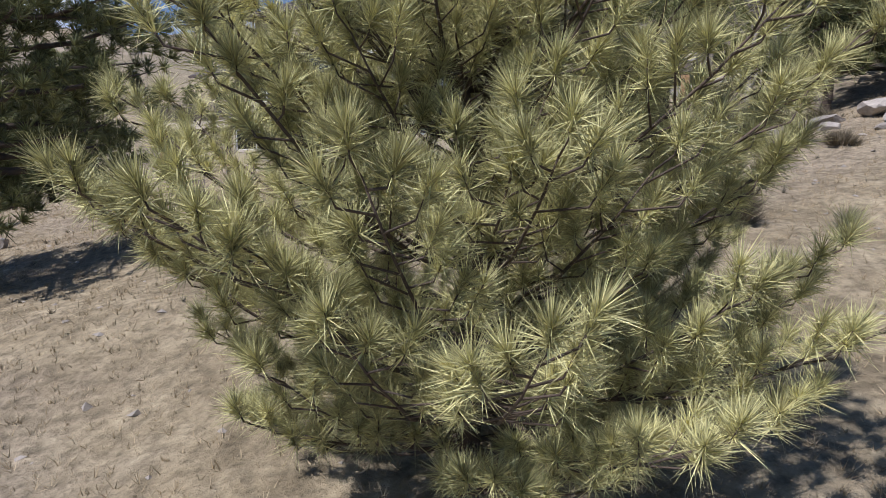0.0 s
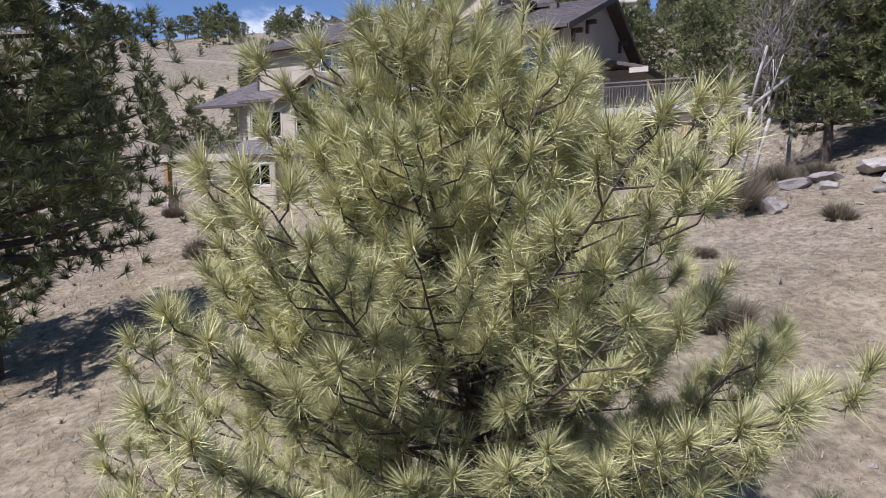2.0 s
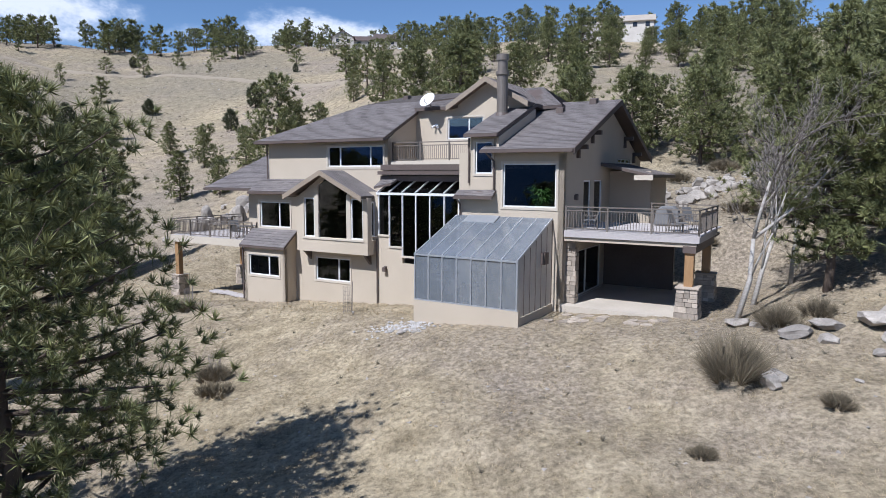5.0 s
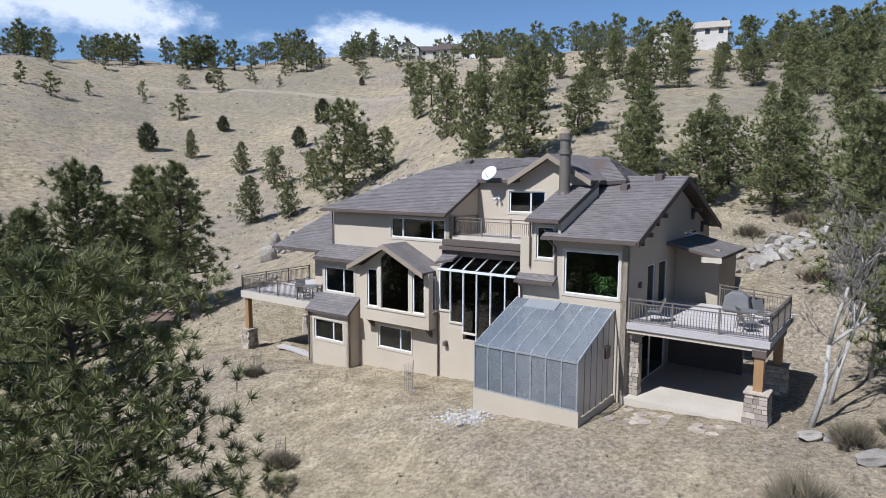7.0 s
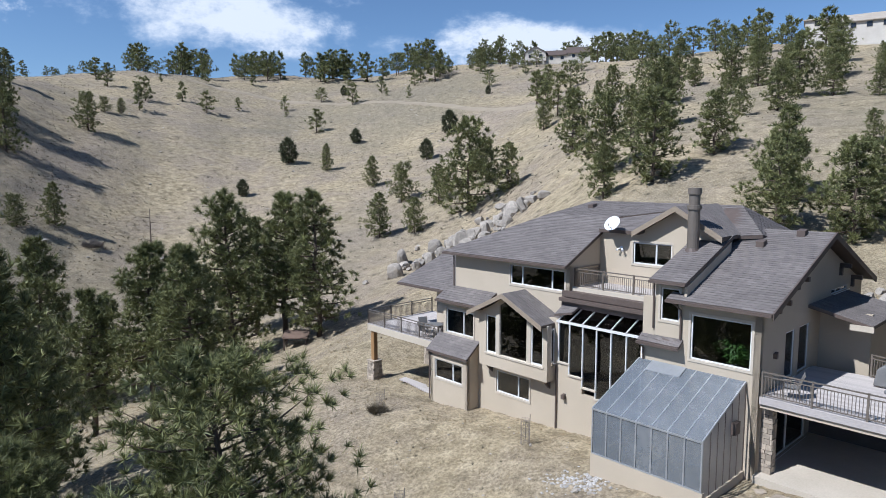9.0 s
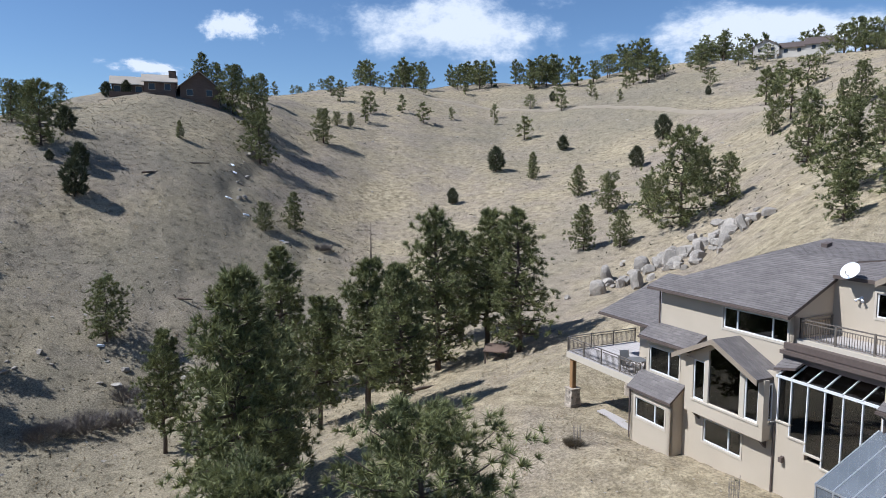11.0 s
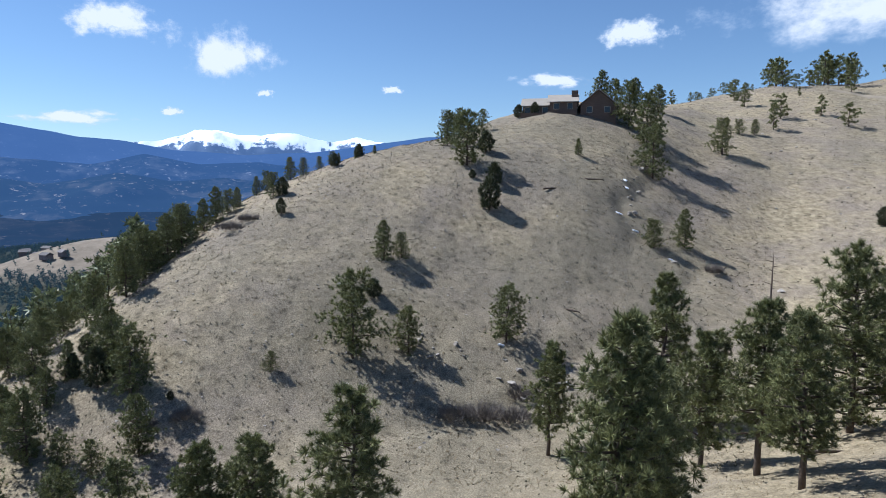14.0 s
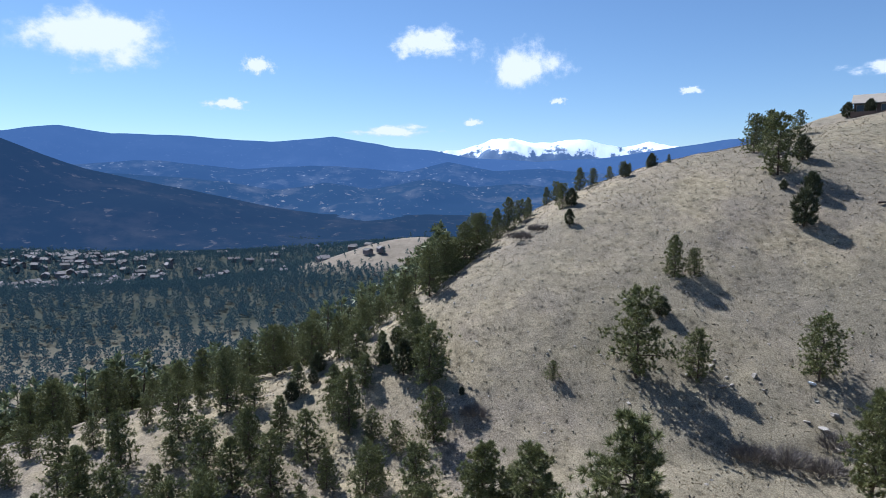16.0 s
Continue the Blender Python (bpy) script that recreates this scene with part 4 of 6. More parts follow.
roof((-15.45, -1.15, 5.58), (-12.86, -1.15, 6.88), (-12.86, 0.82, 6.88), (-15.45, 0.82, 5.58), 41, 0.13)
roof((-12.86, -1.15, 6.88), (-10.2, -1.15, 5.58), (-10.2, 0.82, 5.58), (-12.86, 0.82, 6.88), 42, 0.13)
part("bargeboard", Shape().prism([(-15.5, -1.2, 5.32), (-12.86, -1.2, 6.64), (-10.15, -1.2, 5.32), (-10.15, -1.2, 5.58), (-12.86, -1.2, 6.9), (-15.5, -1.2, 5.58)], (0, 0.05, 0)), M_BARGE, house)
roof((-10.2, -0.05, 6.05), (-9.2, 0.1, 6.25), (-9.2, 0.8, 6.5), (-10.2, 0.82, 6.5), 43, 0.1)

# the boxed projection at the lower left
wall("wall", (-18.9, -1.6), (-15.72, 2.66), 0.2, "u", -0.9, [(-18.5, -16.15, 0.98, 2.14)])
part("wall", Shape().prism([(-15.72, -0.9, -1.6), (-15.72, -0.004, -1.6), (-15.72, -0.004, 3.5), (-15.72, -0.9, 2.66)], (-0.2, 0, 0)), M_STUCCO, house)
part("wall", Shape().prism([(-18.7, -0.9, -1.6), (-18.7, -0.004, -1.6), (-18.7, -0.004, 3.5), (-18.7, -0.9, 2.66)], (-0.2, 0, 0)), M_STUCCO, house)
window(-18.5, -16.15, 0.98, 2.14, -0.9, (-16.95,))
roof((-19.05, -1.12, 2.66), (-15.56, -1.12, 2.66), (-15.56, -0.01, 3.55), (-19.05, -0.01, 3.55), 44, 0.12)

# roofs
roof((-18.95, -0.4, 5.72), (-15.0, -0.4, 5.72), (-15.0, 0.79, 6.4), (-18.95, 0.79, 6.4), 45)
roof((-24.8, 1.3, 5.82), (-18.46, 1.3, 5.82), (-18.46, 6.6, 8.2), (-24.0, 6.6, 8.2), 46)
roof((-24.0, 6.6, 8.2), (-18.46, 6.6, 8.2), (-18.46, 11.5, 6.0), (-24.8, 11.5, 6.0), 58)
roof((-19.0, 0.25, 8.56), (-9.75, 0.25, 8.56), (-9.75, 4.9, 10.85), (-14.4, 4.9, 10.85), 47)
roof((-19.0, 12.6, 8.56), (-19.0, 0.25, 8.56), (-14.4, 4.9, 10.85), (-13.2, 7.6, 11.5), 48)
roof((-14.4, 4.88, 10.84), (-9.7, 4.88, 10.84), (-5.2, 7.6, 11.55), (-13.2, 7.6, 11.55), 49)
roof((-9.8, 3.2, 10.28), (-7.4, 3.2, 10.28), (-5.4, 7.5, 11.5), (-9.8, 7.5, 11.5), 50)
roof((-13.2, 7.6, 11.55), (-4.1, 7.6, 11.55), (-0.8, 13.4, 8.6), (-15.4, 13.4, 8.6), 51)
roof((-5.4, 4.0, 10.02), (-2.2, 5.4, 10.3), (-4.1, 7.6, 11.55), (-5.4, 7.6, 11.55), 59)
roof((-2.2, 5.4, 10.3), (-0.6, 12.4, 8.7), (-4.1, 7.6, 11.55), (-4.1, 7.6, 11.55), 60)
# gable over the roof terrace
roof((-7.65, 3.0, 10.28), (-5.4, 3.0, 11.62), (-5.4, 7.6, 11.62), (-7.65, 7.6, 10.28), 52)
roof((-5.4, 3.0, 11.62), (-3.1, 3.0, 10.28), (-3.1, 7.6, 10.28), (-5.4, 7.6, 11.62), 53)
part("bargeboard", Shape().prism([(-7.7, 2.95, 10.02), (-5.4, 2.95, 11.38), (-3.05, 2.95, 10.02), (-3.05, 2.95, 10.3), (-5.4, 2.95, 11.66), (-7.7, 2.95, 10.3)], (0, 0.05, 0)), M_BARGE, house)
# the right wing's gable roof and the strip beside it
roof((-3.85, -0.5, 7.82), (0.55, -0.5, 7.82), (0.55, 6.5, 10.5), (-3.85, 6.5, 10.5), 54)
roof((-3.85, 6.5, 10.5), (0.55, 6.5, 10.5), (0.55, 13.6, 7.7), (-3.85, 13.6, 7.7), 55)
roof((-4.75, -0.35, 8.56), (-3.05, -0.35, 8.56), (-3.05, 4.2, 10.3), (-4.75, 4.2, 10.3), 56)
part("wall", Shape().prism([(-3.05, -0.2, 7.75), (-3.05, 4.0, 9.3), (-3.05, 4.0, 10.0), (-3.05, -0.2, 8.4)], (-0.12, 0, 0)), M_STUCCO, house)
part("bargeboard", Shape().prism([(0.56, -0.52, 7.55), (0.56, 6.5, 10.24), (0.56, 13.6, 7.42), (0.56, 13.6, 7.7), (0.56, 6.5, 10.52), (0.56, -0.52, 7.83)], (0.05, 0, 0)), M_FASCIA, house)
for v, z in ((1.6, 8.3), (3.6, 9.05), (9.4, 9.05), (11.4, 8.25)):
    part("bracket", Shape().box((0.0, v - 0.09, z - 0.45), (0.5, v + 0.09, z - 0.25)).box((0.0, v - 0.09, z - 0.85), (0.14, v + 0.09, z - 0.25)), M_FASCIA, house)
roof((-5.25, -0.4, 5.72), (-3.25, -0.4, 5.72), (-3.25, -0.005, 6.0), (-5.25, 0.9, 6.5), 57, 0.12)
# gutters and downpipes
for u0, u1, v, z in ((-19.0, -9.75, 0.2, 8.5), (-3.85, 0.55, -0.56, 7.76), (-4.75, -3.05, -0.41, 8.5), (-24.8, -18.5, 1.24, 5.76), (-18.95, -15.0, -0.46, 5.66), (-5.25, -3.25, -0.46, 5.66)):
    part("gutter", Shape().box((u0, v - 0.05, z - 0.09), (u1, v + 0.05, z + 0.03)), M_FASCIA, house)
for path in (((-18.5, 0.72, 8.4), (-18.5, 0.72, 6.4)), ((-10.0, -0.08, 3.4), (-10.0, -0.08, -0.1)), ((-3.6, -0.45, 7.7), (-3.35, -0.08, 7.3), (-3.35, -0.08, 6.0)), ((-18.95, -0.95, 2.6), (-18.95, -0.95, -0.5)), ((-5.15, -0.4, 5.6), (-5.1, -0.08, 5.3), (-5.1, -0.08, 3.4)), ((-4.66, -0.06, 8.4), (-4.66, -0.06, 6.3))):
    part("downpipe", Shape().tube(path, [0.045] * len(path), 6), M_FASCIA, house)
for v0, z0, z1 in ((0.95, 6.36, 6.62), (0.7, 6.68, 6.86)):
    part("fascia", Shape().box((-10.3, v0 - 0.28, z0), (-4.75, v0 + 0.6, z1)), M_FASCIA, house)
part("terrace_edge", Shape().box((-10.2, 1.0, 6.86), (-4.7, 1.3, 7.4)), M_TRIM, house)
part("terrace_band", Shape().box((-10.25, 0.62, 6.9), (-4.72, 1.0, 7.2)), M_FASCIA, house)
part("terrace_floor", Shape().box((-9.9, 1.3, 7.2), (-4.7, 3.49, 7.36)), M_DECK, house)
part("parapet", Shape().box((-4.72, 0.26, 6.0), (-4.6, 3.49, 8.45)), M_STUCCO, house)
# chimney pipe and roof vents
flue = part("flue", Shape().tube([(-4.25, 2.6, 9.0), (-4.25, 2.6, 11.55), (-4.25, 2.6, 11.56), (-4.25, 2.6, 11.75), (-4.25, 2.6, 11.76), (-4.25, 2.6, 12.25), (-4.25, 2.6, 12.26), (-4.25, 2.6, 12.55)], [0.27, 0.27, 0.33, 0.33, 0.25, 0.25, 0.31, 0.31], 16), M_RAIL, house, "tall dark metal chimney flue", smooth=False)
part("collar", Shape().tube([(-4.25, 2.6, 9.3), (-4.25, 2.6, 9.75)], [0.48, 0.29], 16), M_FASCIA, flue)
for u, v, z in ((-2.2, 4.6, 9.86), (-0.9, 5.9, 10.36), (-12.6, 6.2, 11.2)):
    part("roof_vent", Shape().prism([(u, v, z - 0.1), (u, v + 0.4, z - 0.1), (u, v + 0.4, z + 0.28), (u, v, z + 0.2)], (0.35, 0, 0)), M_FASCIA, house)
# ---- decks, greenhouse and what stands on them ----
def railing(path, parent, height=1.02, gap=0.115, posts=1.85, material=None):
    """Posts, two rails and balusters along straight runs."""
    material = material or M_RAIL
    for a, b in zip(path, path[1:]):
        a, b = np.asarray(a, float), np.asarray(b, float)
        long = np.linalg.norm(b - a)
        n = max(1, round(long / posts))
        for k in range(n + 1):
            p = a + (b - a) * k / n
            part("post", Shape().bar(p, p + (0, 0, height + 0.04), 0.07), material, parent)
        up = np.array((0, 0, 1.0))
        part("rail", Shape().bar(a + up * height, b + up * height, 0.07, 0.05), material, parent)
        part("rail", Shape().bar(a + up * (height - 0.16), b + up * (height - 0.16), 0.04), material, parent)
        part("rail", Shape().bar(a + up * 0.1, b + up * 0.1, 0.04), material, parent)
        m = int(long / gap)
        stick = Shape().bar((0, 0, 0.1), (0, 0, height - 0.16), 0.022).mesh("baluster", material)
        for k in range(1, m):
            part("baluster", stick, None, parent).location = a + (b - a) * k / m


def boards(u0, u1, v0, v1, z, parent):
    n = int((v1 - v0) / 0.145)
    w = (v1 - v0) / n
    for k in range(n):
        part("board", Shape().box((u0, v0 + k * w + 0.004, z - 0.03), (u1, v0 + (k + 1) * w - 0.004, z)), M_DECK, parent)


def stone_pier(u, v, z0, z1, w, seed, parent):
    """A tapered pier of ledge stone under a cedar post."""
    rnd = np.random.RandomState(seed)
    core = part("pier", Shape().box((u - w / 2 + 0.05, v - w / 2 + 0.05, z0 - 0.5), (u + w / 2 - 0.05, v + w / 2 - 0.05, z1)), M_MORTAR, parent, "stacked ledge stone pier")
    z = z0 - 0.3
    while z < z1 - 0.05:
        h = min(rnd.uniform(0.12, 0.26), z1 - z)
        for side in range(4):
            a = -w / 2
            grow = 1 + 0.18 * (z1 - z) / (z1 - z0)
            while a < w / 2 - 0.02:
                l = min(rnd.uniform(0.16, 0.42), w / 2 - a)
                p, q = a * grow + 0.008, (a + l) * grow - 0.008
                o = w / 2 * grow + rnd.uniform(-0.02, 0.03)
                lo, hi = (p, -o, z + 0.008), (q, -o + 0.14, z + h - 0.008)
                c, s = ((1, 0), (0, 1), (-1, 0), (0, -1))[side]
                f = lambda k: (u + k[0] * c - k[1] * s, v + k[0] * s + k[1] * c, k[2])
                part("stone", Shape().box(f(lo), f(hi)), M_STONE, core)
                a += l
        z += h
    part("cap", Shape().box((u - w / 2 - 0.06, v - w / 2 - 0.06, z1), (u + w / 2 + 0.06, v + w / 2 + 0.06, z1 + 0.07)), M_STONE, core)


HM = pose(HOUSE[0], HOUSE[1], 0, 0, 0, -30)


def at_house(u, v, z, turn=0.0):
    return HM @ pose(u, v, z, 0, 0, turn)


right_deck = thing("deck", at_house(0, 0, 0), "raised deck on cedar posts with stone piers and a metal railing", "deck")
part("fascia", Shape().box((0.06, -0.06, 4.02), (5.62, 0.0, 4.275)).box((5.56, 0.0, 4.02), (5.62, 4.9, 4.275)), M_DECK, right_deck, "grey composite deck fascia")
part("beam", Shape().box((0.06, 0.02, 3.84), (5.5, 0.14, 4.02)), M_STUCCO, right_deck, "tan painted beam")
part("joist_ceiling", Shape().box((0.06, 0.15, 3.9), (5.55, 6.2, 4.02)), M_FASCIA, right_deck)
part("beam", Shape().box((5.0, 0.0, 3.62), (5.5, 4.9, 3.9)), M_FASCIA, right_deck)
boards(0.06, 5.66, -0.06, 6.1, 4.31, right_deck)
railing([(0.12, 0.02, 4.31), (5.58, 0.02, 4.31), (5.58, 4.85, 4.31), (2.4, 6.0, 4.31)], right_deck)
for v in (0.25, 4.6):
    part("post", Shape().box((5.08, v - 0.17, 2.2), (5.42, v + 0.17, 3.9)), M_CEDAR, right_deck, "square cedar post")
    stone_pier(5.25, v, 1.0, 2.2, 0.78, 5 + int(v), right_deck)
stone_pier(0.24, 0.62, 1.0, 3.75, 0.42, 9, right_deck)

left_deck = thing("deck", at_house(0, 0, 0), "raised corner deck on posts with a metal railing", "deck")
part("fascia", Shape().box((-26.5, -0.16, 2.36), (-18.72, -0.1, 2.8)).box((-26.5, -0.16, 2.36), (-26.44, 6.0, 2.8)), M_TRIM, left_deck)
part("joist_ceiling", Shape().box((-26.44, -0.1, 2.42), (-18.72, 6, 2.56)), M_FASCIA, left_deck)
boards(-26.5, -18.72, -0.16, 6.0, 2.81, left_deck)
railing([(-19.1, -0.08, 2.81), (-26.42, -0.08, 2.81), (-26.42, 5.9, 2.81)], left_deck)
for u, v in ((-26.1, 0.15), (-20.0, 0.8), (-26.1, 5.5)):
    part("post", Shape().box((u - 0.16, v - 0.16, 0.0), (u + 0.16, v + 0.16, 2.42)), M_CEDAR, left_deck)
    stone_pier(u, v, -1.1, 0.15, 0.7, int(40 + u), left_deck)

terrace_rail = thing("terrace_railing", at_house(0, 0, 0), "metal railing of the roof terrace", "railing")
railing([(-9.85, 3.4, 7.38), (-9.85, 1.2, 7.38), (-4.75, 1.2, 7.38)], terrace_rail, 0.95)

greenhouse = thing("greenhouse", at_house(0, 0, 0), "lean-to greenhouse of translucent panes on a stucco base", "greenhouse")
part("base", Shape().box((-5.36, -3.72, -0.6), (-0.42, -3.55, 1.3)).box((-5.36, -3.55, -0.6), (-5.2, -0.01, 1.3)).box((-0.58, -3.55, -0.6), (-0.42, -0.01, 1.0)), M_STUCCO, greenhouse, "tan stucco base wall")
gcols = np.linspace(-5.3, -0.5, 8)
EAVE, TOP = 3.28, 4.74
for k, u in enumerate(gcols):
    part("upright", Shape().box((u - 0.03, -3.72, 1.3), (u + 0.03, -3.64, EAVE)), M_ALU, greenhouse)
    part("rafter", Shape().bar((u, -3.7, EAVE + 0.02), (u, -0.03, TOP + 0.02), 0.055, 0.09), M_ALU, greenhouse)
for a, b in (((-5.34, -3.7, EAVE), (-0.46, -3.7, EAVE)), ((-5.34, -0.05, TOP), (-0.46, -0.05, TOP)), ((-5.34, -3.68, 1.32), (-0.46, -3.68, 1.32)), ((-5.3, -3.66, 2.3), (-0.5, -3.66, 2.3))):
    part("rail", Shape().bar(a, b, 0.07 if a[2] != 2.3 else 0.03), M_ALU, greenhouse)
for k, (u0, u1) in enumerate(zip(gcols, gcols[1:])):
    part("pane", Shape().box((u0 + 0.03, -3.69, 1.3), (u1 - 0.03, -3.68, EAVE)), M_POLY, greenhouse).visible_shadow = False
    part("pane", Shape().slab([(u0 + 0.02, -3.7, EAVE + 0.05), (u1 - 0.02, -3.7, EAVE + 0.05), (u1 - 0.02, -0.05, TOP + 0.05), (u0 + 0.02, -0.05, TOP + 0.05)], 0.012), M_POLY, greenhouse).visible_shadow = False
for side, u in enumerate((-5.3, -0.5)):
    vs = np.linspace(-3.66, -0.03, 7)
    for k, v in enumerate(vs):
        h = EAVE + (v + 3.7) / 3.65 * (TOP - EAVE)
        part("upright", Shape().box((u - 0.025, v - 0.025, 0.95 if side else 1.3), (u + 0.025, v + 0.025, h)), M_FASCIA if side else M_ALU, greenhouse)
    for v0, v1 in zip(vs, vs[1:]):
        h0, h1 = (EAVE + (v + 3.7) / 3.65 * (TOP - EAVE) for v in (v0, v1))
        z = 0.98 if side else 1.3
        part("pane", Shape().prism([(u, v0 + 0.02, z), (u, v1 - 0.02, z), (u, v1 - 0.02, h1), (u, v0 + 0.02, h0)], (0.01, 0, 0)), M_MILK if side else M_POLY, greenhouse).visible_shadow = False
part("roof_panel", Shape().slab([(-4.6, -0.75, 4.56), (-3.0, -0.75, 4.56), (-3.0, -0.1, 4.83), (-4.6, -0.1, 4.83)], 0.04), M_ALU, greenhouse)
part("vent_fan", Shape().box((-0.46, -1.3, 2.9), (-0.3, -0.85, 3.4)), M_FASCIA, greenhouse, "dark square vent fan")
# ---- trees on the land ----
PINE_LABEL = "green ponderosa pine on the dry slope"


def plant(name, kinds, places, label, category, group, ref, rnd, tall=(0.92, 1.1), sink=0.1):
    for x, y, h in places:
        k = rnd.randint(len(kinds))
        tree_thing(name, kinds[k], x, y, h / ref, rnd.uniform(0, 360), label, category, group, rnd.uniform(*tall), sink=sink)


rnd = np.random.RandomState(5)
HILL = [(-76.8, 16.7, 10.0), (-76.6, 24.0, 6.3), (-76.5, 38.0, 7.5), (-93.3, 25.5, 6.5), (-93.5, 28.3, 4.1), (-116.7, 49.0, 10.9), (-117.7, 94.6, 11.4), (-129.5, 102.1, 12.4), (-138.4, 103.2, 11.0),
        (-131.3, 127.4, 9.7), (-144.9, 146.7, 4.6), (-143.8, 151.3, 4.2), (-93.0, 82.5, 6.9), (-93.0, 75.6, 4.9), (-109.8, -12.0, 2.9), (-80.8, -10.7, 6.3), (-76.4, 6.7, 2.6), (-119, 12, 4.5)]
CREST = [(-79.1, -17.2, 4.7), (-130.6, 50.2, 7.4), (-134, 53, 6.0), (-152.6, 62.1, 6.4), (-152.7, 104.7, 9.7), (-149.1, 106.6, 9.5), (-165, 125, 9.5), (-160, 130, 8.8), (-119.7, 76.4, 3.4), (-142, 58, 5.5), (-147, 66, 5.0)]
GROVE = [(-37.3, 41.5, 14.5), (-31.0, 38.8, 12.8), (-40.6, 56.5, 17.5), (-37.3, 61.5, 16.3), (-32.1, 59.7, 16.0), (-54.7, 46.4, 16.0), (-57.4, 33.6, 11.5), (-52.6, 51.7, 10.5), (-44.2, 66.4, 15.0), (-43.8, 41.6, 11.9)]
NEAR = [(-26.5, 19.5, 14.5), (-30, 24, 12.0), (-37, 7.5, 14.5), (-44, 2.0, 12.0), (-46, -1.5, 11.5), (-33, 27.5, 11.0)]
BACK = [(-42.9, 101.8, 7.9), (-58.4, 134.7, 7.0), (-36.7, 102.2, 6.3), (-36.5, 115.2, 7.2), (-28.1, 105.6, 14.4), (-22.1, 109.6, 7.5), (-78.9, 152.0, 6.6), (-22.4, 151.2, 6.5), (-11.5, 111.1, 9.6), (-4.7, 84.4, 10.0), (1.1, 75.1, 10.9), (-28.9, 121.4, 9.0), (-45.8, 119.8, 7.3)]
BROW = [(-134, 17, 5.2), (-133, 19.5, 3.4), (-130, 12, 4.2), (-131, 10, 3.6), (-137, 23.5, 2.6), (-136, 26, 2.8), (-135, 27.2, 2.2), (-133, 30.5, 2.1), (-131, 34, 1.8), (-126, 6, 4.2), (-123, 4.2, 4.6), (-120, 2, 6.6), (-117.5, 0, 6.0),
        (-115, -1.8, 4.2), (-111, -3.5, 7.2), (-108, -5.5, 6.8), (-106, -7, 5.6), (-104, -8.6, 7.4), (-102, -10.5, 7.0), (-112, -6, 6.4), (-116, -4, 6.5), (-110, -9, 7.0)]
plant("pine_tree", PINE_MID, BROW, "small dark pine on the brow of the open hill", "tree", "pines on the brow", 10.0, np.random.RandomState(77))
plant("pine_tree", PINE_MID, HILL + CREST, PINE_LABEL, "tree", "pines on the hillside", 10.0, rnd)
plant("pine_tree", PINE_NEAR, NEAR, "tall dense green ponderosa pine", "tree", "pines below the house", 10.0, rnd)
# extra pine, added to widen the tree shadow on the meadow
tree_thing("pine_tree", PINE_CLOSE, -15.8, 12.2, 1.0, 40, "tall dense green ponderosa pine", "tree", "pines below the house", 1.0)
tree_thing("pine_tree", PINE_CLOSE, -9.94, 13.68, 1.16, 140, "tall dense green ponderosa pine with low boughs", "tree", "pines below the house", 1.0)
plant("pine_tree", PINE_NEAR, GROVE, "tall slender ponderosa pine in a grove", "tree", "pines beside the house", 10.0, rnd)
plant("pine_tree", PINE_MID, BACK, PINE_LABEL, "tree", "pines behind the house", 10.0, rnd)
JUN = [(-86.0, 21.9, 2.8), (-108.8, 12.1, 2.5), (-103.0, 47.6, 5.3), (-109.5, 51.6, 3.8), (-111.7, 48.0, 1.6), (-121.5, 55.3, 4.0), (-82.3, -15.0, 2.8), (-85.6, -13.9, 2.6), (-79.6, -12.2, 4.4), (-82.2, -24.9, 2.1), (-85.1, -25.1, 2.8), (-78.7, -26.8, 2.5), (-85.0, -19.7, 1.5), (-75.1, -4.4, 1.0), (-118, 13.5, 3.0), (-151.5, 83.1, 3.2), (-154.0, 79.6, 3.4), (-128, 25, 2.5), (-132, 31, 2.5)]
JUN2 = [(-91.5, 154.0, 6.4), (-84.2, 181.3, 4.1), (-54.0, 180.3, 6.3), (-53.6, 158.3, 4.8), (-88.3, 128.3, 3.6), (-52.4, 221.2, 2.7), (-29.3, 197.9, 3.3), (-114.5, 235.8, 3.8)]
plant("juniper", JUNIPERS, JUN + JUN2, "dark rounded juniper on the dry grass slope", "shrub", "junipers", 4.0, rnd)


def scatter(count, bearing, radius, height, seed, low=-1e9, apart=3.0, avoid=()):
    r0 = np.random.RandomState(seed)
    out = []
    tries = 0
    while len(out) < count and tries < count * 30:
        tries += 1
        b, d = radians(r0.uniform(*bearing)), math.sqrt(r0.uniform(radius[0] ** 2, radius[1] ** 2))
        x, y = -d * math.sin(b), d * math.cos(b)
        if all((x - p) ** 2 + (y - q) ** 2 > apart**2 for p, q, _ in out) and all((x - p) ** 2 + (y - q) ** 2 > w**2 for p, q, w in avoid):
            out.append((x, y, r0.uniform(*height)))
    return out


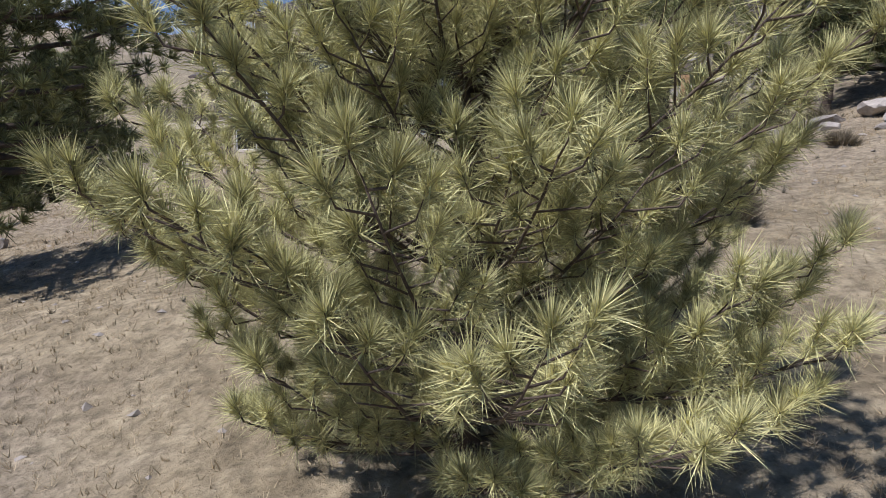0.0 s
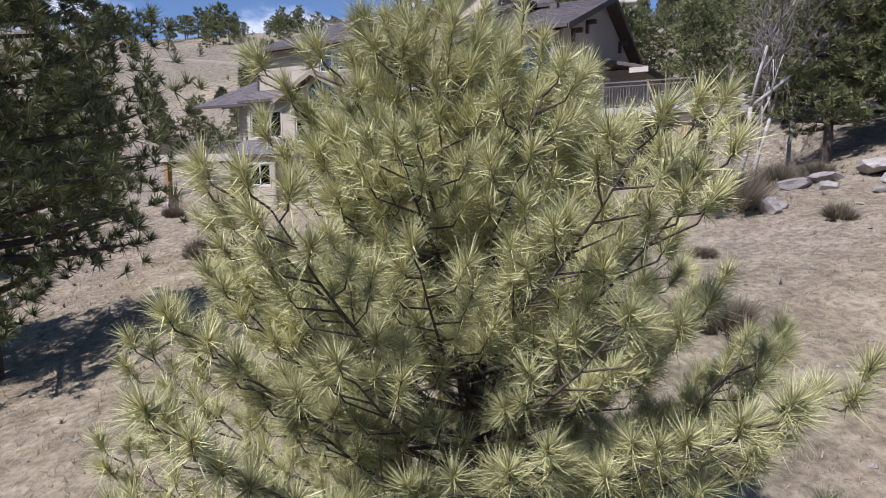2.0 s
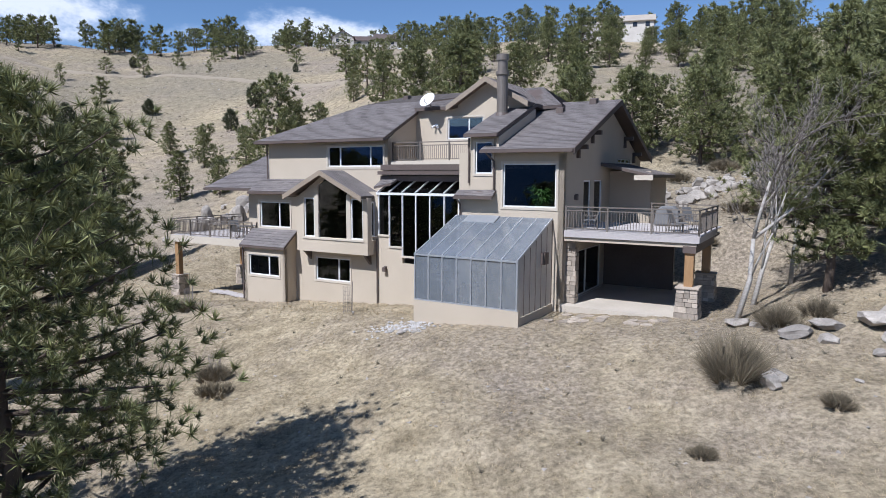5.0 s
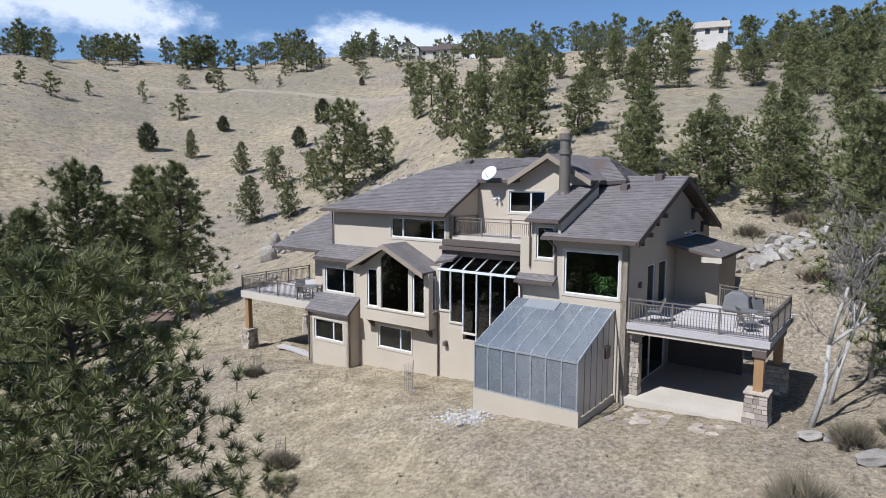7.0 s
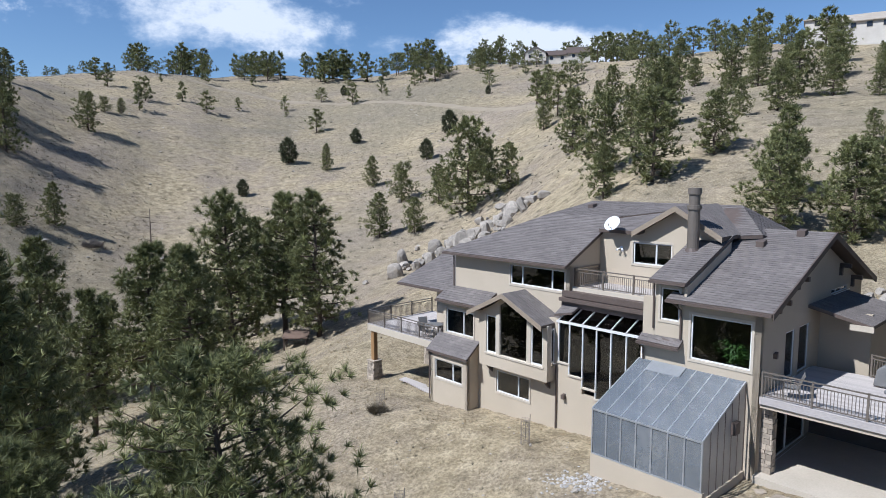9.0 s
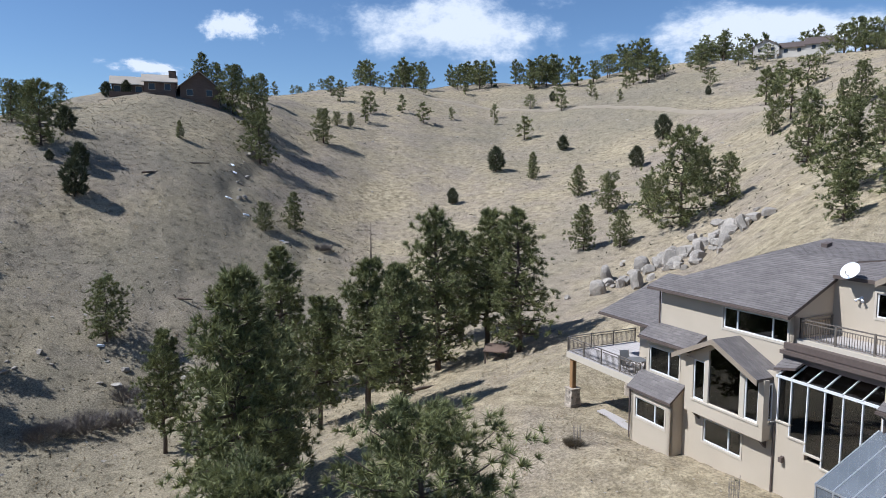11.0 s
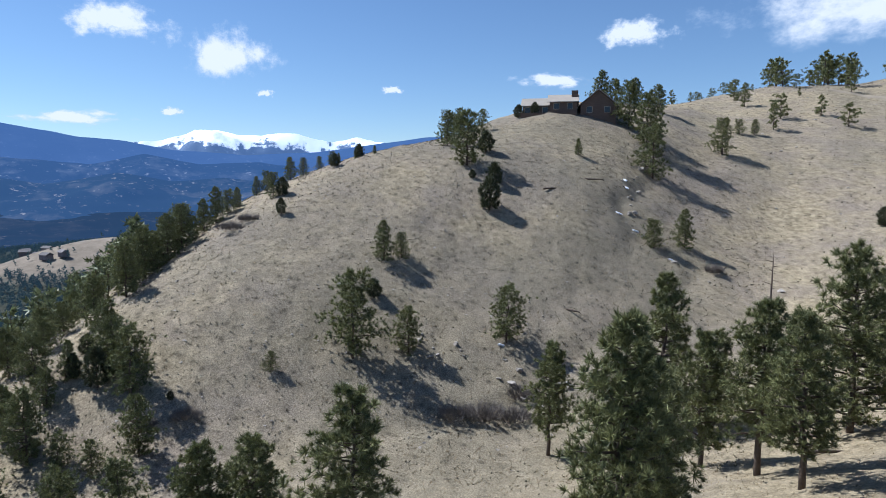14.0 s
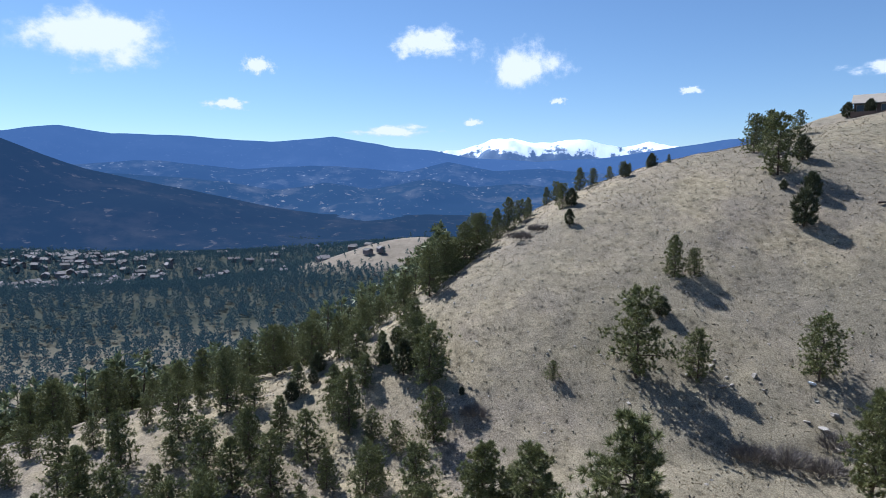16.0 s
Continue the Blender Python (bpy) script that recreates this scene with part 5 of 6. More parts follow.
clear = [(5, 34, 22), (-10, 42, 20), (12, 25, 12)]
plant("pine_tree", PINE_MID, scatter(72, (-48, 4), (56, 150), (3.5, 10), 8, avoid=clear, apart=4.6), PINE_LABEL, "tree", "pines behind the house", 10.0, rnd)
def far_pines(name, places, label, seed, forms=PINE_FAR, needles=M_NEEDLE, trunks=True):
    """Pines too far off to tell apart singly, in one mesh."""
    r0 = np.random.RandomState(seed)
    vs, fs, slots, kinds, n = [], [], [], [], 0
    for pair in forms:
        got = []
        for me in pair:
            v = np.zeros(len(me.vertices) * 3)
            me.vertices.foreach_get("co", v)
            me.calc_loop_triangles()
            f = np.zeros(len(me.loop_triangles) * 3, np.int32)
            me.loop_triangles.foreach_get("vertices", f)
            got.append((v.reshape(-1, 3), f.reshape(-1, 3)))
        kinds.append(got)
    for x, y, h in places:
        a, k, wide = r0.uniform(0, 6.283), r0.randint(len(kinds)), r0.uniform(0.85, 1.3)
        c, s = math.cos(a), math.sin(a)
        out = min(max((math.hypot(x, y) - 560) / 500, 0), 1)
        z = spot(x, y, 0.1) * (1 - out) + float(valley_height(x, y)) * out
        for slot, (v, f) in enumerate(kinds[k]):
            if slot == 0 and not trunks:
                continue
            vs.append(v @ np.array([(c, s, 0), (-s, c, 0), (0, 0, 1)]) * (h / 10 * wide, h / 10 * wide, h / 10) + (x, y, z))
            fs.append(f + n)
            slots.append(np.full(len(f), slot))
            n += len(v)
    me = tri_mesh(name, np.concatenate(vs), np.concatenate(fs), M_BARK)
    me.materials.append(needles)
    me.polygons.foreach_set("material_index", np.concatenate(slots).astype(np.int32))
    return tagged(new(name, me), label, "woods", kind="stuff")


far_pines("skyline_pines", scatter(70, (-46, 10), (150, 300), (6, 11.5), 9, apart=6, avoid=[(-37.5, 285, 18), (-34, 255, 14), (54, 207, 17), (50, 190, 13), (45, 172, 9)]), "dark pines on the far slope behind the house", 1)
for k, (count, bearing, radius, height) in enumerate(((60, (1, 23), (270, 338), (5, 14)), (16, (23.5, 29.5), (285, 330), (7, 13)), (15, (30.5, 35), (290, 335), (6, 12)), (15, (36.5, 43), (285, 335), (6, 13)), (9, (44, 52), (270, 320), (3, 6)))):
    far_pines("skyline_pines", scatter(count, bearing, radius, height, 10 + 40 * k, apart=3, avoid=[(-37.5, 285, 17), (-35, 268, 14), (-33, 255, 12)]), "dark pines along the skyline ridge", 2 + k)
far_pines("slope_pines", scatter(30, (8, 46), (215, 285), (3, 8), 12, apart=8, avoid=[(-37, 280, 20)]), "scattered pines on the open far slope", 3)
plant("pine_tree", PINE_MID, scatter(110, (96, 132), (48, 112), (3, 7.5), 13, apart=3.4), "green pine in the open wood below the slope", "tree", "pines below the slope", 10.0, rnd)


def woods(count, bearing, radius, seed, name, label, material, full=0.22):
    """Far woodland, tree upon tree in one sheet of crowns."""
    r0 = np.random.RandomState(seed)
    b, d = np.radians(r0.uniform(*bearing, count)), np.sqrt(r0.uniform(radius[0] ** 2, radius[1] ** 2, count))
    x, y = -d * np.sin(b), d * np.cos(b)
    out = np.clip((d - 560) / 500, 0, 1)
    z = ground(x, y) * (1 - out) + valley_height(x, y) * out
    keep = (np.hypot(x - KNOLL[0], y - KNOLL[1]) > 170) | (r0.rand(count) < 0.06)
    x, y, z, count = x[keep], y[keep], z[keep], int(keep.sum())
    h = r0.uniform(6, 12, count)
    at, way = [], []
    for k in range(9):
        q = (k + 0.5) / 9
        a = r0.uniform(0, 6.28, count)
        r = h * 0.17 * (1 - q) ** 0.7
        at.append(np.stack([x + np.cos(a) * r, y + np.sin(a) * r, z + h * (0.1 + 0.85 * q)], -1))
        way.append(np.stack([np.cos(a) * 0.6, np.sin(a) * 0.6, np.full(count, 0.8)], -1))
    v, f = blades(np.concatenate(at), np.concatenate(way), 4, np.tile(h * full, 9), 1.0, seed, 0.7)
    return tagged(new(name, tri_mesh(name, v, f, material)), label, "woods", kind="stuff")


far_pines("pine_woods", scatter(420, (95, 142), (105, 200), (4, 9.5), 21, apart=3.6), "open pine woods on the slope down to the valley", 21, PINE_SMALL, M_SLOPEWOOD)
far_pines("pine_woods", scatter(1700, (95, 142), (200, 430), (5, 11), 24, apart=4.0), "dense pine woods on the slope down to the valley", 24, PINE_SMALL, M_SLOPEWOOD, False)
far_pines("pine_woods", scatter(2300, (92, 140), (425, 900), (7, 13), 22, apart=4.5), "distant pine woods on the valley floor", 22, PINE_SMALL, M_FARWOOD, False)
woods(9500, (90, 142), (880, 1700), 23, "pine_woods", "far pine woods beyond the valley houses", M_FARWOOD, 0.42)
# ---- bushes, aspens, rocks and small growth ----
def twig_tree(name, x, y, height, seed, label, lean=(0.1, 0.0), material=None, forks=6, thick=0.013, spreads=1.0):
    """A bare broadleaf tree: forking limbs down to fine twigs."""
    r0 = np.random.RandomState(seed)
    tree = thing(name, pose(x, y, spot(x, y, 0.1)), label, "tree", "bare aspens")
    limb, twig = Shape(), Shape()

    def grow(a, d, length, rad, level):
        d = d / np.linalg.norm(d)
        b = a + d * length * 0.5 + r0.normal(0, 0.02, 3) * length
        c = a + d * length + r0.normal(0, 0.03, 3) * length
        (limb if level < 3 else twig).tube([a, b, c], [max(rad, 0.011), max(rad * 0.82, 0.010), max(rad * 0.62, 0.008)], 7 if level < 2 else 4 if level < 4 else 3)
        if level >= forks:
            return
        for k in range(3 if level else 3):
            e = d + r0.normal(0, (0.30 if level < 2 else 0.42) * spreads, 3) + (0, 0, 0.15)
            grow(c if k < 2 else b, e, length * r0.uniform(0.55, 0.8), rad * (0.6 if k < 2 else 0.4), level + 1)

    grow(np.zeros(3), np.array((lean[0], lean[1], 1.0)), height * 0.36, thick * height, 0)
    part("trunk", limb, material or M_ASPEN, tree, smooth=True)
    tagged(part("twig_crown", twig, M_GREYBARK, tree, smooth=True), kind="stuff")
    return tree


twig_tree("aspen_tree", 11.45, 25.2, 9.5, 3, "bare pale-barked aspen leaning beside the deck", (0.22, 0.05))
twig_tree("aspen_tree", 13.2, 27.6, 9.0, 4, "bare pale-barked aspen beside the deck", (0.25, 0.1))
twig_tree("aspen_tree", 15.8, 29.5, 8.0, 6, "bare grey aspen among the pines", (0.1, 0.1))
plant("pine_tree", PINE_NEAR, [(15.4, 26.0, 9.5), (18.0, 25.2, 11.0), (20.5, 29.5, 11.5), (23.5, 33.0, 11.0), (19.0, 36.0, 10.0), (24.0, 26.0, 11.0)], "dense pine with low boughs beside the rocks", "tree", "pines beside the deck", 10.0, rnd)

snag = thing("dead_tree", pose(-50.7, 56.9, spot(-50.7, 56.9, 0.2)), "dead bare grey pine snag in the grove", "tree")
sn = Shape().tube([(0, 0, -0.3), (0.1, 0, 7), (-0.05, 0.05, 13), (0.1, 0, 18.5)], [0.26, 0.2, 0.12, 0.03], 8)
for k in range(26):
    z, a = 5 + k * 0.5, k * 2.4
    sn.tube([(0, 0, z), (math.cos(a) * 0.9, math.sin(a) * 0.9, z - 0.1 + 0.2 * (k % 3))], [0.04, 0.012], 4)
part("trunk", sn, M_BARK, snag, smooth=True)


def bush(name, x, y, h, w, seed, material, label, group, count=60, per=40):
    r0 = np.random.RandomState(seed)
    b = thing(name, pose(x, y, spot(x, y, 0.05)), label, "shrub", group)
    a, q = r0.uniform(0, 6.283, count), np.sqrt(r0.uniform(0, 1, count))
    at = np.stack([np.cos(a) * q * w * 0.4, np.sin(a) * q * w * 0.4, h * 0.42 * r0.uniform(0, 1.1, count) * (1.1 - 0.6 * q)], -1)
    way = np.stack([np.cos(a) * q * 0.9, np.sin(a) * q * 0.9, np.ones(count)], -1)
    v, f = blades(at, way, per, h * 0.55, 0.012 + 0.004 * h, seed, 0.33)
    tagged(part("foliage", tri_mesh("foliage", v, f, material), None, b), kind="stuff")
    st = Shape()
    for k in range(7):
        st.tube([(0, 0, -0.1), (0.25 * w * math.cos(k), 0.25 * w * math.sin(k), h * 0.5)], [0.02, 0.008], 4)
    part("stem", st, material, b)
    return b


SHRUBS = ((8.6, 19.0, 1.9, 1.8), (5.1, 11.2, 0.95, 1.0), (10.6, 17.0, 0.55, 0.9), (12.1, 23.2, 1.2, 1.5), (13.9, 23.8, 0.9, 1.4), (-8.7, 23.0, 0.7, 1.4), (-9.4, 24.9, 0.9, 1.3), (17.5, 22.8, 1.2, 1.8), (-14.3, 33.9, 0.8, 1.0), (6.5, 15.8, 0.4, 0.7))
for k, (x, y, h, w) in enumerate(SHRUBS):
    bush("bush", x, y, h, w, 100 + k, M_BRUSH, "bare twiggy brown bush on the dry grass", "meadow bushes")
for k, (x, y, h, w) in enumerate(((-66.3, 30.3, 2.4, 5), (-66.6, 26.9, 2.2, 5), (-65.0, 33.5, 2.2, 4), (-107.4, 4.0, 1.8, 5), (-110, 7, 1.6, 4), (-72.5, -2.7, 1.6, 3.4), (-68.3, 36, 2.2, 4), (-72.7, -7.0, 1.4, 2.5), (-86, 83, 2, 3))):
    bush("thicket", x, y, h, w, 200 + k, M_GREYBARK, "bare grey willow thicket in the gully", "gully thickets", 90, 40)


def rock_mesh(seed, flat=0.6):
    r0 = np.random.RandomState(seed + 5)
    bm = bmesh.new()
    bmesh.ops.create_icosphere(bm, subdivisions=3, radius=1.0)
    cuts = [(Vector(r0.normal(0, 1, 3)).normalized(), r0.uniform(0.42, 0.75)) for _ in range(11)]
    for v in bm.verts:
        for way, far in cuts:
            v.co -= way * max(0.0, v.co.dot(way) - far)
        v.co *= 1.25 + 0.10 * noise.fractal(v.co * 2.5 + Vector((seed * 3.1, 0, 0)), 1.0, 2.0, 4)
        v.co.z *= flat
    me = bpy.data.meshes.new("rock")
    bm.to_mesh(me)
    bm.free()
    me.materials.append(M_ROCK)
    return me


ROCKS = [rock_mesh(k, f) for k, f in enumerate((0.55, 0.7, 0.45, 0.85, 0.6))]


def rock(x, y, size, k, label, group, sink=0.25, tall=1.0):
    r0 = np.random.RandomState(k)
    ob = new("rock", ROCKS[k % 5])
    ob.matrix_basis = pose(x, y, spot(x, y, -size * (0.45 - sink)), r0.uniform(-12, 12), r0.uniform(-12, 12), r0.uniform(0, 360))
    ob.scale = (size * r0.uniform(0.8, 1.4), size, size * r0.uniform(0.7, 1.0) * tall)
    return tagged(ob, label, "rock", group)


for k, (x, y, s) in enumerate(((12.0, 22.0, 0.7), (12.8, 21.3, 0.5), (13.3, 22.2, 0.7), (9.5, 18.5, 0.45), (9.9, 18.9, 0.35), (14.7, 21.9, 0.8), (15.6, 22.3, 0.7), (13.6, 19.9, 0.3), (14.4, 20.4, 0.45), (11.9, 18.2, 0.16), (10.9, 24.0, 0.6), (11.7, 23.6, 0.5), (16.6, 21.4, 0.6), (-14.2, 20.5, 0.35), (-2.0, 26.2, 0.2), (-1.4, 26.0, 0.16), (-4.6, 30.2, 0.14), (8.1, 13.8, 0.10))):
    rock(x, y, s * 0.78, k, "pale weathered granite boulder in dry grass", "meadow rocks")
r1 = np.random.RandomState(91)
for k in range(95):
    f = r1.rand()
    x, y = -33.5 + 17 * f + r1.normal(0, 1.6), 85.5 + 8.5 * f ** 0.8 + r1.normal(0, 3.2)
    rock(x, y, r1.uniform(0.3, 1.15), k, "jagged granite outcrop block behind the house", "outcrop rocks", 0.15, 1.9)
for k in range(46):
    f = r1.rand()
    if k % 2:
        x, y = -126 + 43 * f + r1.normal(0, 0.8), 100 - 24 * math.sin(f * 2.2) + r1.normal(0, 1.0)
    else:
        x, y = -66 - 12 * f + r1.normal(0, 1), 40 - 14 * f + r1.normal(0, 2)
    rock(x, y, r1.uniform(0.2, 0.6), k, "grey rock along the dry gully", "gully rocks")

# rubble bank behind the deck
for k in range(64):
    f = r1.rand()
    x, y = 12.5 + 9.5 * f + r1.normal(0, 0.8), 41.5 + 4.5 * r1.rand() + 2.5 * f
    rock(x, y, r1.uniform(0.18, 0.55), k, "tan stone in the rubble bank behind the deck", "bank stones", 0.15, 1.3)
for k, (x, y, h, w) in enumerate(((14.5, 36.5, 0.9, 1.6), (17.5, 39.0, 1.1, 2.0), (20.5, 41.0, 1.2, 2.0), (23.0, 44.0, 1.2, 2.2), (17.0, 48.5, 1.2, 2.2), (21.0, 49.5, 1.3, 2.4), (12.5, 49.0, 1.0, 2.0), (25.5, 39.0, 1.2, 2.2))):
    bush("bush", x, y, h, w, 150 + k, M_BRUSH, "brown scrub on the bank behind the deck", "bank bushes")
plant("pine_tree", PINE_MID, [(20, 52, 7.5), (25, 50, 9), (28.5, 44, 8.5), (15.5, 56, 8), (31, 52, 10), (23, 58, 9), (28, 38, 8), (10.5, 58, 7.5), (33, 46, 9)], PINE_LABEL, "tree", "pines behind the house", 10.0, rnd)


def litter(name, count, area, size, per, width, material, label, seed, spread=0.5, keep=None):
    """Small growth strewn over an area (bearings, radii)."""
    r0 = np.random.RandomState(seed)
    b, d = np.radians(r0.uniform(*area[0], count)), np.sqrt(r0.uniform(area[1][0] ** 2, area[1][1] ** 2, count))
    x, y = -d * np.sin(b), d * np.cos(b)
    c, q = math.cos(radians(30)), math.sin(radians(30))
    u, v = (x - HOUSE[0]) * c - (y - HOUSE[1]) * q, (x - HOUSE[0]) * q + (y - HOUSE[1]) * c
    ok = ~((u > -21) & (u < 6) & (v > -0.3) & (v < 14)) & ~((u > -5.6) & (u < -0.2) & (v > -4) & (v < 0)) & ~((u > -19.2) & (u < -15.5) & (v > -1.1) & (v < 0))
    x, y = x[ok], y[ok]
    at = np.stack([x, y, ground(x, y) - 0.02], -1)
    vv, f = blades(at, np.tile((0, 0, 1.0), (len(at), 1)), per, r0.uniform(0.5, 1.3, len(at)) * size, width, seed, spread)
    return tagged(new(name, tri_mesh(name, vv, f, material)), label, "plants", kind="stuff")


litter("dry_grass", 42000, ((-48, 75), (3, 34)), 0.15, 5, 0.012, M_GRASS, "short straw-coloured grass tufts", 301, 0.8)
litter("dry_grass", 14000, ((-30, 75), (34, 75)), 0.24, 4, 0.035, M_GRASS, "straw-coloured grass tufts", 302, 0.8)
litter("sagebrush", 420, ((-45, 70), (8, 60)), 0.22, 26, 0.02, M_SAGE, "small grey sage clumps in the grass", 303, 0.8)
litter("sagebrush", 9500, ((42, 116), (58, 170)), 0.24, 10, 0.085, M_SAGE, "grey-brown brush clumps dotted over the slope", 304, 0.9)
litter("dry_grass", 16000, ((42, 116), (58, 170)), 0.26, 7, 0.075, M_GRASS, "pale straw tufts dotted over the slope", 306, 0.9)
litter("sagebrush", 4500, ((-10, 50), (95, 320)), 0.40, 8, 0.13, M_SAGE, "grey-brown brush clumps dotted over the far slope", 305, 0.9)


def stones(count, area, size, seed):
    r0 = np.random.RandomState(seed)
    sh = Shape()
    hull = [(1, 0, 0), (-1, 0, 0), (0, 1, 0), (0, -1, 0), (0, 0, 0.7), (0, 0, -0.5)]
    faces = [(0, 2, 4), (2, 1, 4), (1, 3, 4), (3, 0, 4), (2, 0, 5), (1, 2, 5), (3, 1, 5), (0, 3, 5)]
    b, d = np.radians(r0.uniform(*area[0], count)), np.sqrt(r0.uniform(area[1][0] ** 2, area[1][1] ** 2, count))
    x, y = -d * np.sin(b), d * np.cos(b)
    z = ground(x, y)
    for k in range(count):
        s = size * r0.uniform(0.35, 1.0) ** 2
        sh.put((np.array(hull) + r0.normal(0, 0.22, (6, 3))) * s * (1, r0.uniform(0.6, 1), 0.7) + (x[k], y[k], z[k]), faces)
    return tagged(part("loose_stones", sh, M_ROCK), "pale loose stones scattered over the grass", "stones", kind="stuff")


stones(900, ((-46, 60), (5, 34)), 0.10, 401)
rg = np.random.RandomState(411)
spill = Shape()
for k in range(240):
    x, y, r = -1.9 + rg.normal(0, 0.75), 26.9 + rg.normal(0, 0.4), rg.uniform(0.03, 0.11)
    z = spot(x, y) + 0.01
    spill.put([(x + r * a, y + r * b * rg.uniform(0.6, 1), z + r * c) for a, b, c in ((1, 0, 0), (-1, 0, 0), (0, 1, 0), (0, -1, 0), (0, 0, 0.7), (0, 0, -0.5))], [(0, 2, 4), (2, 1, 4), (1, 3, 4), (3, 0, 4), (2, 0, 5), (1, 2, 5), (3, 1, 5), (0, 3, 5)])
tagged(part("gravel", spill, M_PALESTONE), "pale gravel spilled by the greenhouse corner", "gravel", kind="stuff")
stones(1800, ((45, 112), (62, 155)), 0.30, 402)
stones(400, ((0, 45), (90, 320)), 0.7, 403)

# dirt track benched across the far slope
TRACK = ((-175, 215), (-140.5, 223.4), (-104.0, 224.8), (-67.8, 212.0), (-38.2, 192.0), (-14.6, 158.0), (-3.4, 138.0))
ks = np.linspace(0, len(TRACK) - 1, 160)
tx, ty = (np.interp(ks, range(len(TRACK)), [p[i] for p in TRACK]) for i in (0, 1))
tx, ty = (np.convolve(np.pad(a, 8, "edge"), np.ones(17) / 17, "valid") for a in (tx, ty))
nx, ny = -np.gradient(ty), np.gradient(tx)
nl = np.hypot(nx, ny)
strip = []
for off, lift in ((-1.5, 0.02), (-0.7, 0.20), (0.7, 0.20), (1.5, 0.02)):
    px, py = tx + nx / nl * off, ty + ny / nl * off
    strip.append(np.stack([px, py, ground(px, py) + lift], -1))
strip = np.stack(strip)
sh = Shape().put(strip.reshape(-1, 3), [(i * 160 + j, i * 160 + j + 1, (i + 1) * 160 + j + 1, (i + 1) * 160 + j) for i in range(3) for j in range(159)])
tagged(part("dirt_road", sh, surface("pale_dirt", (0.22, 0.182, 0.130), (0.31, 0.258, 0.186), 3, 0.3, 0.95, 0.2), smooth=True), "pale dirt track crossing the far slope", "road", kind="structure")

# ---- houses on the hills ----
def hill_house(name, x, y, turn, label, blocks, wall_mat, roof_mat, base=None):
    """A far house of several gabled blocks: (u0, u1, v0, v1, height, ridge height, windows, ridge along 'u' or 'v')."""
    h = thing(name, pose(x, y, (spot(x, y) if base is None else base) - 0.5, 0, 0, turn), label, "house", "houses on the hills")
    for u0, u1, v0, v1, z0, z, rz, n, along in blocks:
        w = part("wall", Shape().box((u0, v0, z0 - 3), (u1, v1, z)), wall_mat, h)
        o = 0.6
        if along == "u":
            m = (v0 + v1) / 2
            a = [(u0 - o, v0 - o, z - 0.15), (u1 + o, v0 - o, z - 0.15), (u1 + o, m, rz), (u0 - o, m, rz)]
            b = [(u0 - o, m, rz), (u1 + o, m, rz), (u1 + o, v1 + o, z - 0.15), (u0 - o, v1 + o, z - 0.15)]
            ends = [[(u0 + 0.01, v0, z), (u0 + 0.01, m, rz - 0.2), (u0 + 0.01, v1, z)], [(u1 - 0.2, v0, z), (u1 - 0.2, m, rz - 0.2), (u1 - 0.2, v1, z)]]
            push = (0.18, 0, 0)
        else:
            m = (u0 + u1) / 2
            a = [(u0 - o, v0 - o, z - 0.15), (m, v0 - o, rz), (m, v1 + o, rz), (u0 - o, v1 + o, z - 0.15)]
            b = [(m, v0 - o, rz), (u1 + o, v0 - o, z - 0.15), (u1 + o, v1 + o, z - 0.15), (m, v1 + o, rz)]
            ends = [[(u0, v0 + 0.01, z), (u1, v0 + 0.01, z), (m, v0 + 0.01, rz - 0.2)], [(u0, v1 - 0.2, z), (u1, v1 - 0.2, z), (m, v1 - 0.2, rz - 0.2)]]
            push = (0, 0.18, 0)
        part("roof", Shape().slab(a, 0.2), roof_mat, h)
        part("roof", Shape().slab(b, 0.2), roof_mat, h)
        for e in ends:
            part("gable", Shape().prism(e, push), wall_mat, h)
        for k in range(n):
            c = u0 + (u1 - u0) * (k + 0.5) / n
            win = part("window", Shape().box((c - 0.75, v0 - 0.05, z - 2.1), (c + 0.75, v0 + 0.02, z - 0.5)), M_TRIM, h)
            part("pane", Shape().box((c - 0.66, v0 - 0.07, z - 2.0), (c + 0.66, v0 - 0.052, z - 0.6)), M_PANE, win)
    return h


M_TOWNWALL = surface("town_walls", (0.11, 0.09, 0.088), (0.25, 0.22, 0.215), 0.3, 0.02, 0.9, 0, islands=0.4)
M_TOWNROOF = surface("town_roofs", (0.085, 0.072, 0.07), (0.20, 0.18, 0.178), 0.3, 0.02, 0.8, 0, islands=0.45)
M_PANE = surface("dark_pane", (0.02, 0.022, 0.028), (0.035, 0.04, 0.05), 3, 1, 0.08, 0)
lodge = hill_house("hill_house", -147.5, 91.0, 58, "dark timber hilltop house with pale roofs and a chimney", [(-12, -5, 0, 7, 0, 4.4, 6.6, 3, "u"), (-5, 2, -1, 8, 0, 5.2, 7.4, 2, "u"), (3, 12, -0.5, 9, 0, 4.2, 8.2, 2, "v")], M_DARKWOOD, M_PALEROOF, spot(-147.5, 91.0) - 2.0)
part("chimney", Shape().box((0.6, 1.5, 4), (2.3, 3, 8.2)), M_DARKWOOD, lodge)
part("balcony", Shape().box((-12.5, -2.2, 0.9), (2, 0, 1.3)).box((-12.5, -2.25, 1.3), (2, -2.15, 2.2)), M_DARKWOOD, lodge)
far_house = hill_house("hill_house", -36.5, 282, 6, "beige hilltop house with a tall gabled porch", [(-14, -5, 0, 8, 0, 5.5, 8.4, 2, "v"), (-5, 4, 1, 8, 0, 4.6, 7.0, 2, "u"), (4, 14, 0, 8, 0, 5.0, 8.0, 2, "u")], M_PALEWALL, M_FASCIA)
